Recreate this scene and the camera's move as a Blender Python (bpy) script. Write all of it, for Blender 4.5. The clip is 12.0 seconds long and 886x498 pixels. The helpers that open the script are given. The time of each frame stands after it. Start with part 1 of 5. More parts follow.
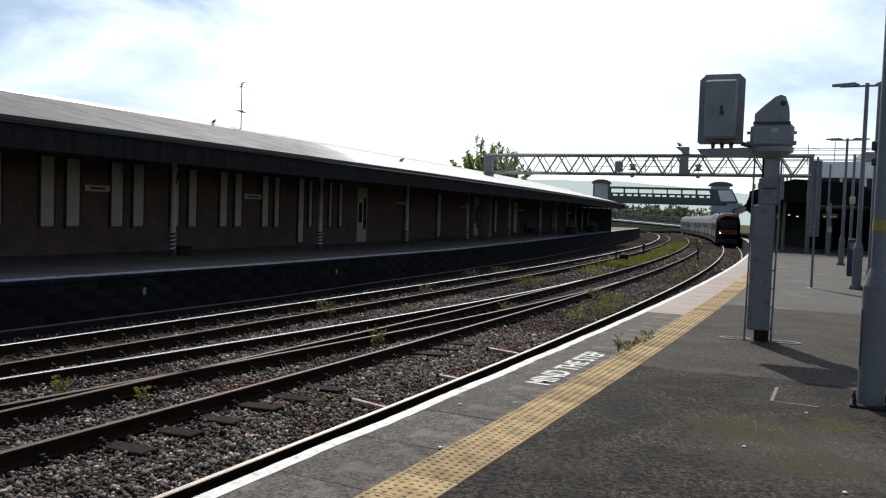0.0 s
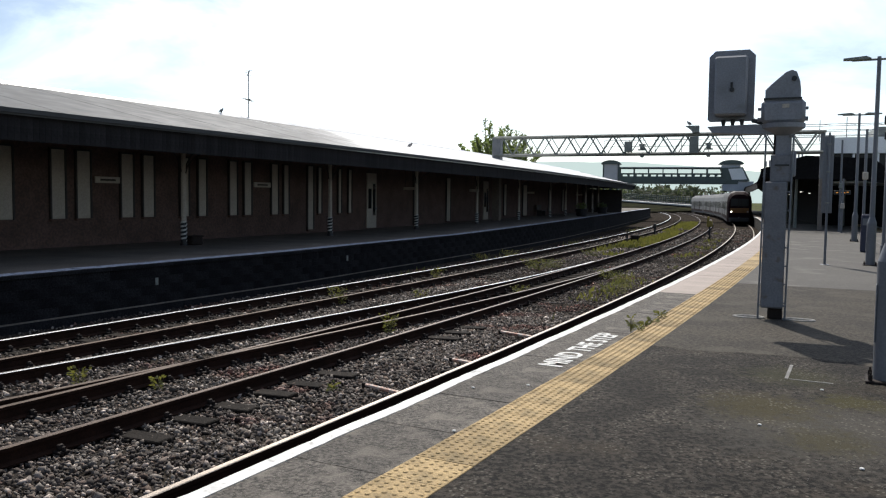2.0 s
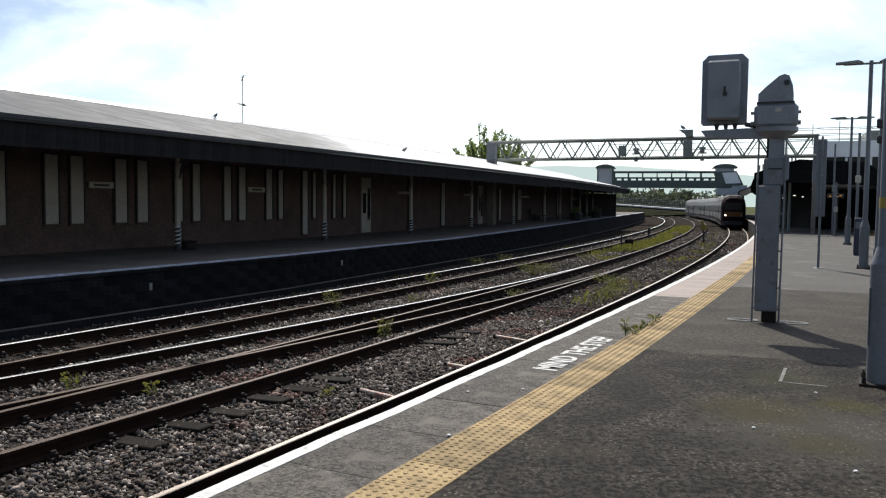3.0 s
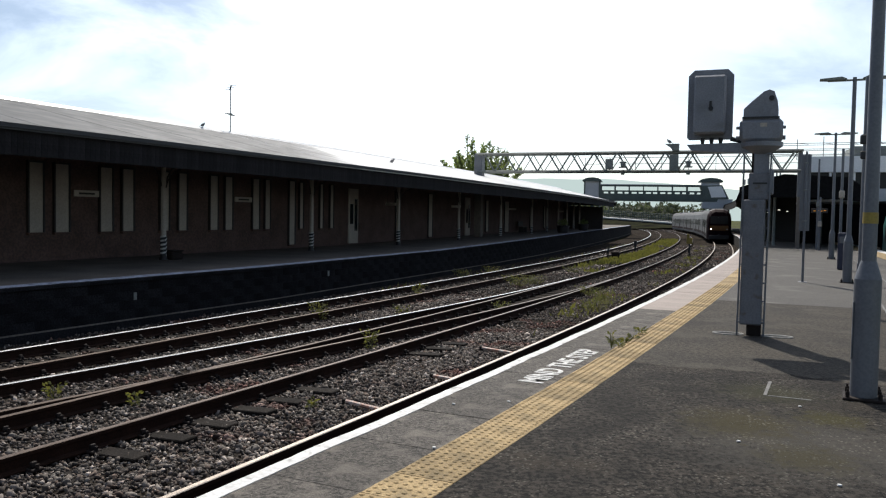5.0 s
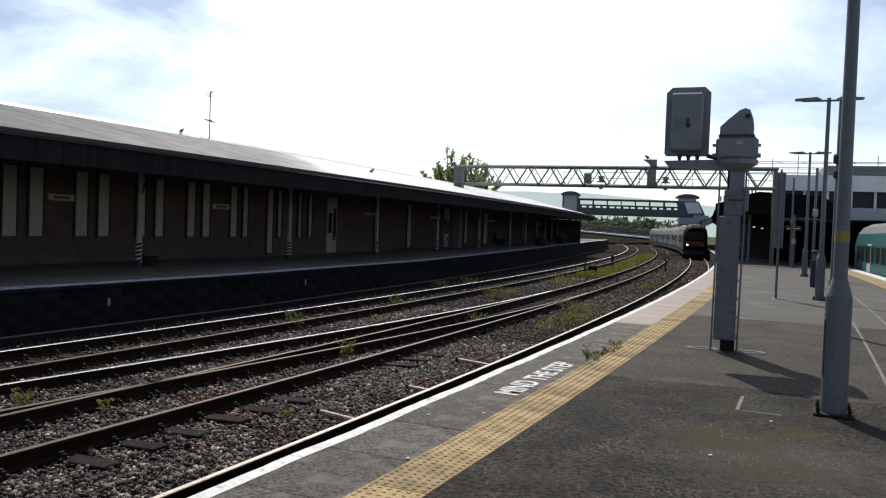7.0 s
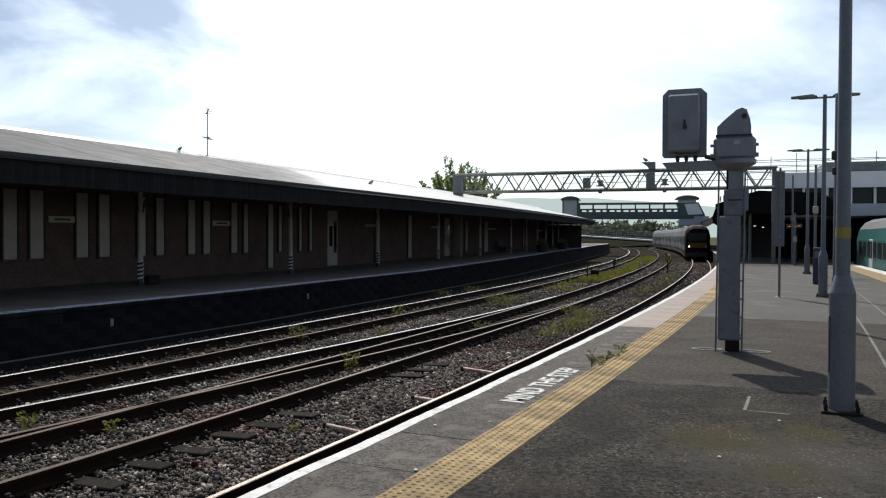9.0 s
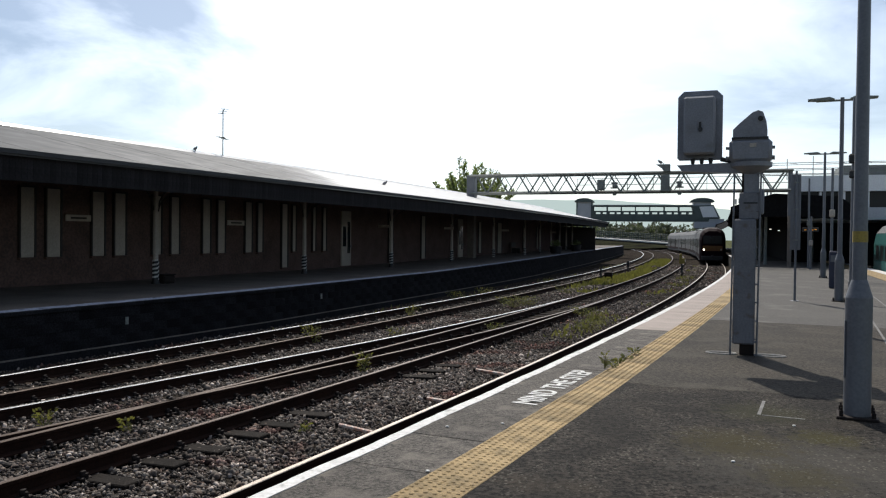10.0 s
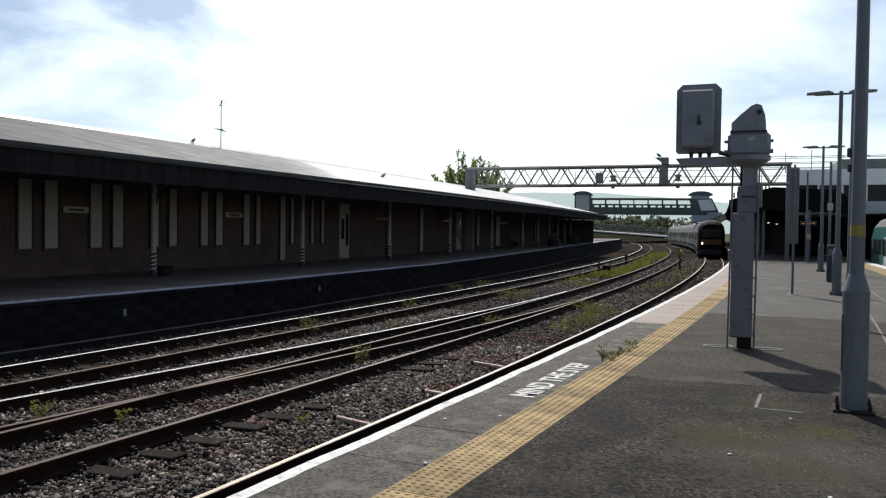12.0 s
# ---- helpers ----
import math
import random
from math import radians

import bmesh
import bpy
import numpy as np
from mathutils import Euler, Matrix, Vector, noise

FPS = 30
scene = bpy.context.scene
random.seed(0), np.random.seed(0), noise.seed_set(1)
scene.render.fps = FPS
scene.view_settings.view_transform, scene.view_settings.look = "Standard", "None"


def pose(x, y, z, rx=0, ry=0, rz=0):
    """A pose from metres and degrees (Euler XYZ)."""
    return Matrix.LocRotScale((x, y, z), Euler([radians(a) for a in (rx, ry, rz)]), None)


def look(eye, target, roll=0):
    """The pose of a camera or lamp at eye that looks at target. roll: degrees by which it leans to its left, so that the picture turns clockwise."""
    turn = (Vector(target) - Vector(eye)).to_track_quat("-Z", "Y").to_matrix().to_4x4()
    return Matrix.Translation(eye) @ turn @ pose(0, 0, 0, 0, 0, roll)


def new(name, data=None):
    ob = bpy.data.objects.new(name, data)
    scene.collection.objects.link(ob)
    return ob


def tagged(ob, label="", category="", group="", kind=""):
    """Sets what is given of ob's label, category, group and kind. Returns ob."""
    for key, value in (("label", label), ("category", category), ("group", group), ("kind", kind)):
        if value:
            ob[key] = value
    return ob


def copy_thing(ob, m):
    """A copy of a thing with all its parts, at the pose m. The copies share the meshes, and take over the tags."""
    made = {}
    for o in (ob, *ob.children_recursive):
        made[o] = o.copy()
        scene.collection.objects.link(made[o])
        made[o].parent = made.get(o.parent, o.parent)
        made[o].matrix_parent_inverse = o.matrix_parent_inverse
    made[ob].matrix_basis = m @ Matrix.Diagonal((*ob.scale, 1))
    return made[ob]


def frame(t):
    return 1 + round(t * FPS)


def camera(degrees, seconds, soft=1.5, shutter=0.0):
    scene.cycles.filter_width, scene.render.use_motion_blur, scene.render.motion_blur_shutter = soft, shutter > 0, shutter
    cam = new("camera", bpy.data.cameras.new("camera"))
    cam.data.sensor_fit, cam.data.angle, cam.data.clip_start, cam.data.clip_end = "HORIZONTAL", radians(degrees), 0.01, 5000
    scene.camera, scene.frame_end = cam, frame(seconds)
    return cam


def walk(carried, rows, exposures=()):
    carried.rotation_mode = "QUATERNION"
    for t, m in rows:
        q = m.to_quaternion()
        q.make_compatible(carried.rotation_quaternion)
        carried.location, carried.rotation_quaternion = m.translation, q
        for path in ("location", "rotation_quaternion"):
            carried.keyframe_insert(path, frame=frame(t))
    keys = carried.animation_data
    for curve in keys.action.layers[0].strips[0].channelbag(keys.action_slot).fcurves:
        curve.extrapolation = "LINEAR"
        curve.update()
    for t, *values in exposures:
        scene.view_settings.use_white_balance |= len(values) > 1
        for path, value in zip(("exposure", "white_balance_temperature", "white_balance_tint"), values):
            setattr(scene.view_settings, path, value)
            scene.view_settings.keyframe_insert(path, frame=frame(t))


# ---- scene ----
from collections import defaultdict

cam = camera(58.2, 12.0, soft=1.2)
PATH = [
    (0.0, pose(-0.017, -0.019, 1.607, 87.489, -1.889, 0.233)),
    (0.5, pose(-0.011, -0.025, 1.600, 87.653, -1.392, -0.917)),
    (1.0, pose(-0.027, -0.012, 1.596, 87.241, -1.913, 0.639)),
    (1.5, pose(-0.020, -0.009, 1.597, 86.573, -0.965, 0.722)),
    (2.0, pose(-0.016, 0.001, 1.599, 86.368, -0.674, 0.918)),
    (2.5, pose(-0.011, 0.000, 1.598, 86.488, -0.504, 0.719)),
    (4.5, pose(-0.012, 0.002, 1.594, 87.377, -1.091, -0.181)),
    (5.0, pose(-0.009, 0.006, 1.597, 87.531, -1.013, -0.373)),
    (5.5, pose(-0.010, 0.003, 1.599, 87.648, -0.819, -0.260)),
    (6.0, pose(-0.009, -0.009, 1.602, 88.572, -1.396, -1.061)),
    (6.5, pose(0.001, 0.008, 1.597, 88.574, -1.579, -1.105)),
    (7.0, pose(-0.004, -0.003, 1.595, 88.365, -2.079, -1.899)),
    (7.5, pose(0.005, 0.003, 1.600, 88.292, -1.305, -2.262)),
    (9.5, pose(-0.001, 0.004, 1.597, 89.169, -0.031, -1.703)),
    (10.0, pose(-0.002, 0.001, 1.599, 89.098, -0.585, -0.879)),
    (10.5, pose(-0.001, -0.000, 1.597, 88.737, -0.490, -0.576)),
    (11.0, pose(-0.001, 0.001, 1.599, 88.669, -0.793, -0.389)),
    (11.5, pose(-0.006, 0.000, 1.600, 88.518, -1.030, -0.887)),
    (12.0, pose(-0.000, -0.000, 1.600, 88.570, -0.740, -1.000)),
]
walk(cam, PATH, exposures=[(0.0, 0.13), (0.7, 0.15), (1.4, 0.26), (2.0, 0.32), (2.7, 0.31), (4.5, 0.2), (6.0, 0.1), (7.0, 0.08), (9.5, 0.04), (10.5, 0.05), (12.0, 0.09)])

# ---- light ----
SUN_WAY = Vector((-0.045, 0.87, 1.0)).normalized()
sun_ob = new("sun", bpy.data.lights.new("sun", "SUN"))
sun_ob.data.energy, sun_ob.data.angle, sun_ob.data.color = 4.6, radians(0.53), (1.0, 0.94, 0.85)
sun_ob.matrix_world = look(SUN_WAY * 50, (0, 0, 0))
scene.view_settings.exposure = 0.0


def build_world():
    w = bpy.data.worlds.new("sky")
    scene.world = w
    w.use_nodes = True
    nt = w.node_tree
    n, l = nt.nodes, nt.links
    n.clear()
    out = n.new("ShaderNodeOutputWorld")
    sky = n.new("ShaderNodeTexSky")
    sky.sky_type, sky.sun_disc = "NISHITA", False
    sky.sun_elevation, sky.sun_rotation = radians(48.9), radians(-3)
    sky.air_density, sky.dust_density, sky.ozone_density = 0.9, 0.6, 1.0
    bg = n.new("ShaderNodeBackground")
    bg.inputs["Strength"].default_value = 0.085
    l.new(sky.outputs[0], bg.inputs["Color"])
    # thin high cloud, brightest round the sun, torn into wisps to both sides
    co = n.new("ShaderNodeTexCoord")
    sep = n.new("ShaderNodeSeparateXYZ")
    l.new(co.outputs["Generated"], sep.inputs[0])
    up = n.new("ShaderNodeMath")
    up.operation = "ADD"
    l.new(sep.outputs["Z"], up.inputs[0])
    up.inputs[1].default_value = 0.22
    flat = n.new("ShaderNodeCombineXYZ")
    for a in "XY":
        d = n.new("ShaderNodeMath")
        d.operation = "DIVIDE"
        l.new(sep.outputs[a], d.inputs[0])
        l.new(up.outputs[0], d.inputs[1])
        l.new(d.outputs[0], flat.inputs[a])
    tex = n.new("ShaderNodeTexNoise")
    tex.inputs["Scale"].default_value, tex.inputs["Detail"].default_value = 1.1, 7
    tex.inputs["Roughness"].default_value, tex.inputs["Distortion"].default_value = 0.55, 0.6
    l.new(flat.outputs[0], tex.inputs["Vector"])
    ramp = n.new("ShaderNodeMapRange")
    ramp.inputs["From Min"].default_value, ramp.inputs["From Max"].default_value = 0.44, 0.66
    # the cloud thickens to the east
    lean = n.new("ShaderNodeMath")
    lean.operation = "MULTIPLY_ADD"
    l.new(sep.outputs["X"], lean.inputs[0])
    lean.inputs[1].default_value = 0.06
    l.new(tex.outputs["Fac"], lean.inputs[2])
    l.new(lean.outputs[0], ramp.inputs["Value"])
    dot = n.new("ShaderNodeVectorMath")
    dot.operation = "DOT_PRODUCT"
    l.new(co.outputs["Generated"], dot.inputs[0])
    dot.inputs[1].default_value = SUN_WAY
    glow = n.new("ShaderNodeMapRange")
    glow.interpolation_type = "SMOOTHSTEP"
    glow.inputs["From Min"].default_value, glow.inputs["From Max"].default_value = 0.61, 0.82
    glow.inputs["To Min"].default_value, glow.inputs["To Max"].default_value = 0.0, 1.0
    l.new(dot.outputs["Value"], glow.inputs["Value"])
    cl = n.new("ShaderNodeMath")
    cl.operation = "MULTIPLY_ADD"
    l.new(ramp.outputs[0], cl.inputs[0])
    cl.inputs[1].default_value = 0.26
    mul = n.new("ShaderNodeMath")
    mul.operation = "MULTIPLY_ADD"
    east = n.new("ShaderNodeMapRange")
    for key, v in (("From Min", 0.20), ("From Max", 0.38), ("To Min", 0.30), ("To Max", -0.04)):
        east.inputs[key].default_value = v
    wide = n.new("ShaderNodeMath")
    wide.operation = "ABSOLUTE"
    off = n.new("ShaderNodeMath")
    off.operation = "SUBTRACT"
    l.new(sep.outputs["X"], off.inputs[0])
    off.inputs[1].default_value = 0.08
    l.new(off.outputs[0], wide.inputs[0])
    l.new(wide.outputs[0], east.inputs["Value"])
    torn = n.new("ShaderNodeMath")
    torn.operation = "ADD"
    l.new(east.outputs[0], torn.inputs[0])
    l.new(tex.outputs["Fac"], torn.inputs[1])
    wisp = n.new("ShaderNodeMapRange")
    for key, v in (("From Min", 0.40), ("From Max", 0.62), ("To Min", 0.24), ("To Max", 1.0)):
        wisp.inputs[key].default_value = v
    l.new(torn.outputs[0], wisp.inputs["Value"])
    veil = n.new("ShaderNodeMath")
    veil.operation = "MULTIPLY"
    l.new(glow.outputs[0], veil.inputs[0])
    l.new(wisp.outputs[0], veil.inputs[1])
    l.new(veil.outputs[0], mul.inputs[0])
    mul.inputs[1].default_value, mul.inputs[2].default_value = 0.72, 0.0
    haze = n.new("ShaderNodeMapRange")
    for key, v in (("From Min", 0.0), ("From Max", 0.16), ("To Min", 0.34), ("To Max", 0.0)):
        haze.inputs[key].default_value = v
    l.new(sep.outputs["Z"], haze.inputs["Value"])
    low = n.new("ShaderNodeMath")
    low.operation = "ADD"
    l.new(mul.outputs[0], low.inputs[0])
    l.new(haze.outputs[0], low.inputs[1])
    l.new(low.outputs[0], cl.inputs[2])
    bg2 = n.new("ShaderNodeBackground")
    bg2.inputs["Color"].default_value = (0.97, 0.99, 1.0, 1)
    l.new(cl.outputs[0], bg2.inputs["Strength"])
    add = n.new("ShaderNodeAddShader")
    l.new(bg.outputs[0], add.inputs[0])
    l.new(bg2.outputs[0], add.inputs[1])
    l.new(add.outputs[0], out.inputs["Surface"])


build_world()

# ---- the line of the curve: s runs along the platform edge, u across it (to the platform's side), z up from the platform ----
RAIL_Z, BED_Z = -0.915, -1.09
DS = 0.5
S_GRID = np.arange(-60, 420, DS)


def curvature(s):
    s = np.clip(s, -20, None)
    return np.minimum(0.0023462575231559257 + -0.0019565220350250914 * s / 100 + 0.0010087510061209263 * (s / 100) ** 2, 0.0032)


_turned = np.cumsum(curvature(S_GRID)) * DS
HEAD = 0.47058694756020614 - (_turned - np.interp(0, S_GRID, _turned))
_cx, _cy = np.cumsum(np.sin(HEAD)) * DS, np.cumsum(np.cos(HEAD)) * DS
LINE_X, LINE_Y = -0.6351007682570685 + _cx - np.interp(0, S_GRID, _cx), 5.731784947154661 + _cy - np.interp(0, S_GRID, _cy)


def heading(s):
    return float(np.interp(s, S_GRID, HEAD))


def at(s, u, z=0.0):
    h = heading(s)
    return Vector((float(np.interp(s, S_GRID, LINE_X)) + u * math.cos(h), float(np.interp(s, S_GRID, LINE_Y)) - u * math.sin(h), z))


def stand(s, u, z=0.0, turn=0.0):
    """A pose on the line: x across (outwards), y along, z up."""
    return Matrix.Translation(at(s, u, z)) @ pose(0, 0, 0, 0, 0, turn - math.degrees(heading(s)))


# ---- materials ----
MATS = {}


def mat(name, base, rough=0.7, metal=0.0, vary=0.25, scale=6.0, fine=60.0, bump=0.2, tint=None, spots=0.0, each=0.0, spec=0.5, patch=None, stains=(), sharp=0.14, flecks=None):
    """Two scales of noise on the colour and one of relief. tint: a second colour in large patches; spots: share of fine dark marks;
    each: variation from object to object."""
    m = bpy.data.materials.new(name)
    m.use_nodes = True
    nt = m.node_tree
    n, l = nt.nodes, nt.links
    b = n["Principled BSDF"]
    b.inputs["Roughness"].default_value, b.inputs["Metallic"].default_value = rough, metal
    b.inputs["Specular IOR Level"].default_value = spec
    co = n.new("ShaderNodeTexCoord")
    big, small = n.new("ShaderNodeTexNoise"), n.new("ShaderNodeTexNoise")
    big.inputs["Scale"].default_value, big.inputs["Detail"].default_value = scale, 5
    small.inputs["Scale"].default_value, small.inputs["Detail"].default_value = fine, 4 if sharp > 0.1 else 8
    small.inputs["Roughness"].default_value = 0.5 if sharp > 0.1 else 0.72
    l.new(co.outputs["Object"], big.inputs["Vector"])
    l.new(co.outputs["Object"], small.inputs["Vector"])

    def ramp(src, lo, hi, a, c):
        r = n.new("ShaderNodeMapRange")
        for key, v in (("From Min", lo), ("From Max", hi), ("To Min", a), ("To Max", c)):
            r.inputs[key].default_value = v
        l.new(src, r.inputs["Value"])
        return r.outputs[0]

    def mix(kind, fac, a, c):
        x = n.new("ShaderNodeMix")
        x.data_type, x.blend_type = "RGBA", kind
        for sock, v in ((x.inputs[0], fac), (x.inputs[6], a), (x.inputs[7], c)):
            if isinstance(v, (int, float)):
                sock.default_value = v
            elif isinstance(v, tuple):
                sock.default_value = (*v, 1)
            else:
                l.new(v, sock)
        return x.outputs[2]

    col = mix("MIX", ramp(big.outputs["Fac"], 0.4, 0.65, 0, 1), base, tint or tuple(c * (1 - vary) for c in base))
    grain = ramp(small.outputs["Fac"], 0.5 - sharp, 0.5 + sharp, 1 - vary, 1 + vary * 0.9)
    grey = n.new("ShaderNodeCombineColor")
    for i in range(3):
        l.new(grain, grey.inputs[i])
    col = mix("MULTIPLY", 1.0, col, grey.outputs[0])
    if patch:
        third = n.new("ShaderNodeTexNoise")
        third.inputs["Scale"].default_value, third.inputs["Detail"].default_value = patch[1], 6
        l.new(co.outputs["Object"], third.inputs["Vector"])
        col = mix("MIX", ramp(third.outputs["Fac"], patch[2], patch[2] + 0.12, 0, patch[3]), col, patch[0])
    for (x, y, z), radius, colour, amount in stains:
        far = n.new("ShaderNodeVectorMath")
        far.operation = "DISTANCE"
        l.new(co.outputs["Object"], far.inputs[0])
        far.inputs[1].default_value = (x, y, z)
        rag = n.new("ShaderNodeTexNoise")
        rag.inputs["Scale"].default_value, rag.inputs["Detail"].default_value, rag.inputs["Roughness"].default_value = 9.0, 12, 0.78
        l.new(co.outputs["Object"], rag.inputs["Vector"])
        both = n.new("ShaderNodeMath")
        both.operation = "ADD"
        l.new(ramp(far.outputs["Value"], 0, radius, 0.27, -0.35), both.inputs[0])
        l.new(rag.outputs["Fac"], both.inputs[1])
        col = mix("MIX", ramp(both.outputs[0], 0.47, 0.66, 0, amount), col, colour)
    if spots:
        v = n.new("ShaderNodeTexNoise")
        v.inputs["Scale"].default_value, v.inputs["Detail"].default_value = fine * 2.3, 2
        l.new(co.outputs["Object"], v.inputs["Vector"])
        col = mix("MIX", ramp(v.outputs["Fac"], 0.62, 0.7, 0, spots), col, tuple(min(0.6, c * 2.8 + 0.01) for c in base))
    if flecks:
        # pale chips of stone showing in the worn surface
        chip = n.new("ShaderNodeTexVoronoi")
        chip.inputs["Scale"].default_value = fine * 1.3
        l.new(co.outputs["Object"], chip.inputs["Vector"])
        worn = n.new("ShaderNodeMath")
        worn.operation = "MULTIPLY"
        l.new(ramp(chip.outputs["Distance"], 0.16, 0.30, 1, 0), worn.inputs[0])
        l.new(ramp(big.outputs["Fac"], 0.42, 0.64, 0.05, 0.9), worn.inputs[1])
        col = mix("MIX", worn.outputs[0], col, flecks)
    if each:
        info = n.new("ShaderNodeObjectInfo")
        g = ramp(info.outputs["Random"], 0, 1, 1 - each, 1 + each)
        gc = n.new("ShaderNodeCombineColor")
        for i in range(3):
            l.new(g, gc.inputs[i])
        col = mix("MULTIPLY", 1.0, col, gc.outputs[0])
    l.new(col, b.inputs["Base Color"])
    l.new(ramp(small.outputs["Fac"], 0.3, 0.7, max(0.03, rough - 0.12), min(1, rough + 0.12)), b.inputs["Roughness"])
    if bump:
        bp = n.new("ShaderNodeBump")
        bp.inputs["Strength"].default_value, bp.inputs["Distance"].default_value = bump, 0.02
        l.new(small.outputs["Fac"], bp.inputs["Height"])
        l.new(bp.outputs[0], b.inputs["Normal"])
    MATS[name] = m
    return m


M_ASPHALT = mat("asphalt", (0.0155, 0.0138, 0.0120), 0.92, vary=0.9, scale=2.2, fine=20, bump=0.22, spots=0.75, tint=(0.029, 0.025, 0.021), patch=((0.034, 0.027, 0.019), 1.1, 0.55, 0.45), spec=0.1, sharp=0.06, flecks=(0.125, 0.115, 0.098), stains=(((2.7, 5.6, 0), 2.4, (0.060, 0.056, 0.049), 0.6), ((2.4, 6.2, 0), 1.15, (0.036, 0.030, 0.012), 0.8), ((3.2, 6.35, 0), 0.7, (0.036, 0.032, 0.011), 0.9), ((2.5, 5.3, 0), 0.8, (0.036, 0.031, 0.014), 0.7), ((3.1, 7.3, 0), 1.1, (0.03, 0.03, 0.014), 0.6)))
M_ASPHALT1 = mat("asphalt_smooth", (0.050, 0.044, 0.036), 0.92, vary=0.6, scale=1.2, fine=22, bump=0.3, spots=0.4, tint=(0.034, 0.031, 0.027), patch=((0.066, 0.060, 0.050), 1.7, 0.54, 0.6), spec=0.12, sharp=0.09)
M_ASPHALT2 = mat("asphalt_pale", (0.074, 0.069, 0.063), 0.92, vary=0.4, scale=0.5, fine=30, bump=0.4, tint=(0.064, 0.060, 0.055), spec=0.25, patch=((0.125, 0.117, 0.107), 0.9, 0.55, 0.6))
M_COPING = mat("coping_grey", (0.080, 0.072, 0.063), 0.9, vary=0.7, scale=2.6, fine=34, bump=0.8, spots=0.6, each=0.14, tint=(0.054, 0.049, 0.044), spec=0.25, sharp=0.09, patch=((0.165, 0.147, 0.126), 3.2, 0.52, 0.65))
M_COPING2 = mat("coping_buff", (0.27, 0.225, 0.198), 0.85, vary=0.15, scale=2.0, fine=60, bump=0.3, each=0.1)
M_EDGE = mat("edge_white", (0.56, 0.56, 0.55), 0.75, vary=0.15, scale=7.0, fine=30, bump=0.3, tint=(0.44, 0.44, 0.43), patch=((0.16, 0.16, 0.15), 9.0, 0.58, 0.8))
# Dimmer bluish copy of the edge white; skylit shade put into the colour.
M_EDGE2 = mat("edge_shade_blue", (0.40, 0.43, 0.52), 0.85, vary=0.3, scale=3.0, fine=20, bump=0.3, tint=(0.29, 0.31, 0.38), spec=0.1, patch=((0.05, 0.052, 0.06), 4.0, 0.55, 0.85))
M_PAINT = mat("worn_white_paint", (0.62, 0.62, 0.60), 0.8, vary=0.25, scale=5.0, fine=40, bump=0.2, patch=((0.14, 0.14, 0.13), 14.0, 0.55, 0.75))
M_TACTILE = mat("tactile_buff", (0.33, 0.24, 0.122), 0.88, vary=0.28, scale=6.0, fine=50, bump=0.4, each=0.25, spec=0.25, patch=((0.17, 0.13, 0.07), 3.0, 0.54, 0.6))
M_BED = mat("ballast_bed", (0.042, 0.036, 0.030), 0.95, vary=0.7, scale=1.3, fine=24, bump=1.0, spec=0.0, tint=(0.027, 0.024, 0.022))
M_BANK = mat("dark_ballast", (0.017, 0.0165, 0.014), 0.97, vary=0.5, scale=0.3, fine=3, bump=0.5, spec=0.0, tint=(0.034, 0.036, 0.02))
M_STONE = mat("ballast_stone", (0.135, 0.122, 0.109), 0.9, vary=0.45, scale=1.1, fine=14.0, bump=0.3, tint=(0.065, 0.055, 0.05), patch=((0.15, 0.055, 0.04), 0.55, 0.575, 0.65), spec=0.3)
M_RUST = mat("rail_rust", (0.028, 0.0135, 0.009), 0.85, vary=0.35, scale=3, fine=50, bump=0.3, spec=0.1)
M_RAILTOP = mat("rail_head_bright", (0.78, 0.77, 0.75), 0.28, 1.0, vary=0.08, scale=3, fine=60, bump=0.02)
M_RAILMID = mat("rail_head_worn", (0.30, 0.26, 0.22), 0.42, 1.0, vary=0.15, scale=3, fine=60, bump=0.04)
M_RAILDULL = mat("rail_head_dull", (0.08, 0.058, 0.046), 0.48, 0.7, vary=0.2, scale=3, fine=60, bump=0.05)
M_SLEEPER = mat("old_timber", (0.019, 0.016, 0.014), 0.95, vary=0.5, scale=4, fine=35, bump=0.6, each=0.35, spec=0.08)
M_CAST = mat("cast_iron", (0.022, 0.016, 0.014), 0.8, vary=0.3, bump=0.3, spec=0.2)
# Near-black brick: the shade of the platform faces is put into this colour.
M_BRICKD = mat("shaded_brick", (0.016, 0.016, 0.018), 0.97, vary=0.4, scale=1.5, fine=30, bump=0.5, each=0.25, spec=0.06)
M_FARTOP = mat("far_platform_top", (0.165, 0.145, 0.125), 0.9, vary=0.25, scale=0.8, fine=20, bump=0.2, spec=0.15)
M_WALL = mat("brown_brick", (0.115, 0.070, 0.058), 0.9, vary=0.3, scale=1.5, fine=14, bump=0.4)
M_PANEL = mat("cream_panel", (0.42, 0.37, 0.315), 0.7, vary=0.12, scale=1.5, fine=25, bump=0.1)
M_DARKWOOD = mat("dark_joinery", (0.035, 0.028, 0.025), 0.6, vary=0.3, bump=0.1)
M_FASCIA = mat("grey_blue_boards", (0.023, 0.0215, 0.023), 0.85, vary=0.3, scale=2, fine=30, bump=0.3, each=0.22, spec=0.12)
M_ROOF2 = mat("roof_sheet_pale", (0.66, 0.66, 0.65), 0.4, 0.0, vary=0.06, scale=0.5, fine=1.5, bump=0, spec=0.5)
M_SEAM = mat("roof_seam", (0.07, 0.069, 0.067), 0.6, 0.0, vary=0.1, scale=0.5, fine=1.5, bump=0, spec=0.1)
M_SOFFIT = mat("soffit", (0.19, 0.16, 0.135), 0.8, vary=0.2)
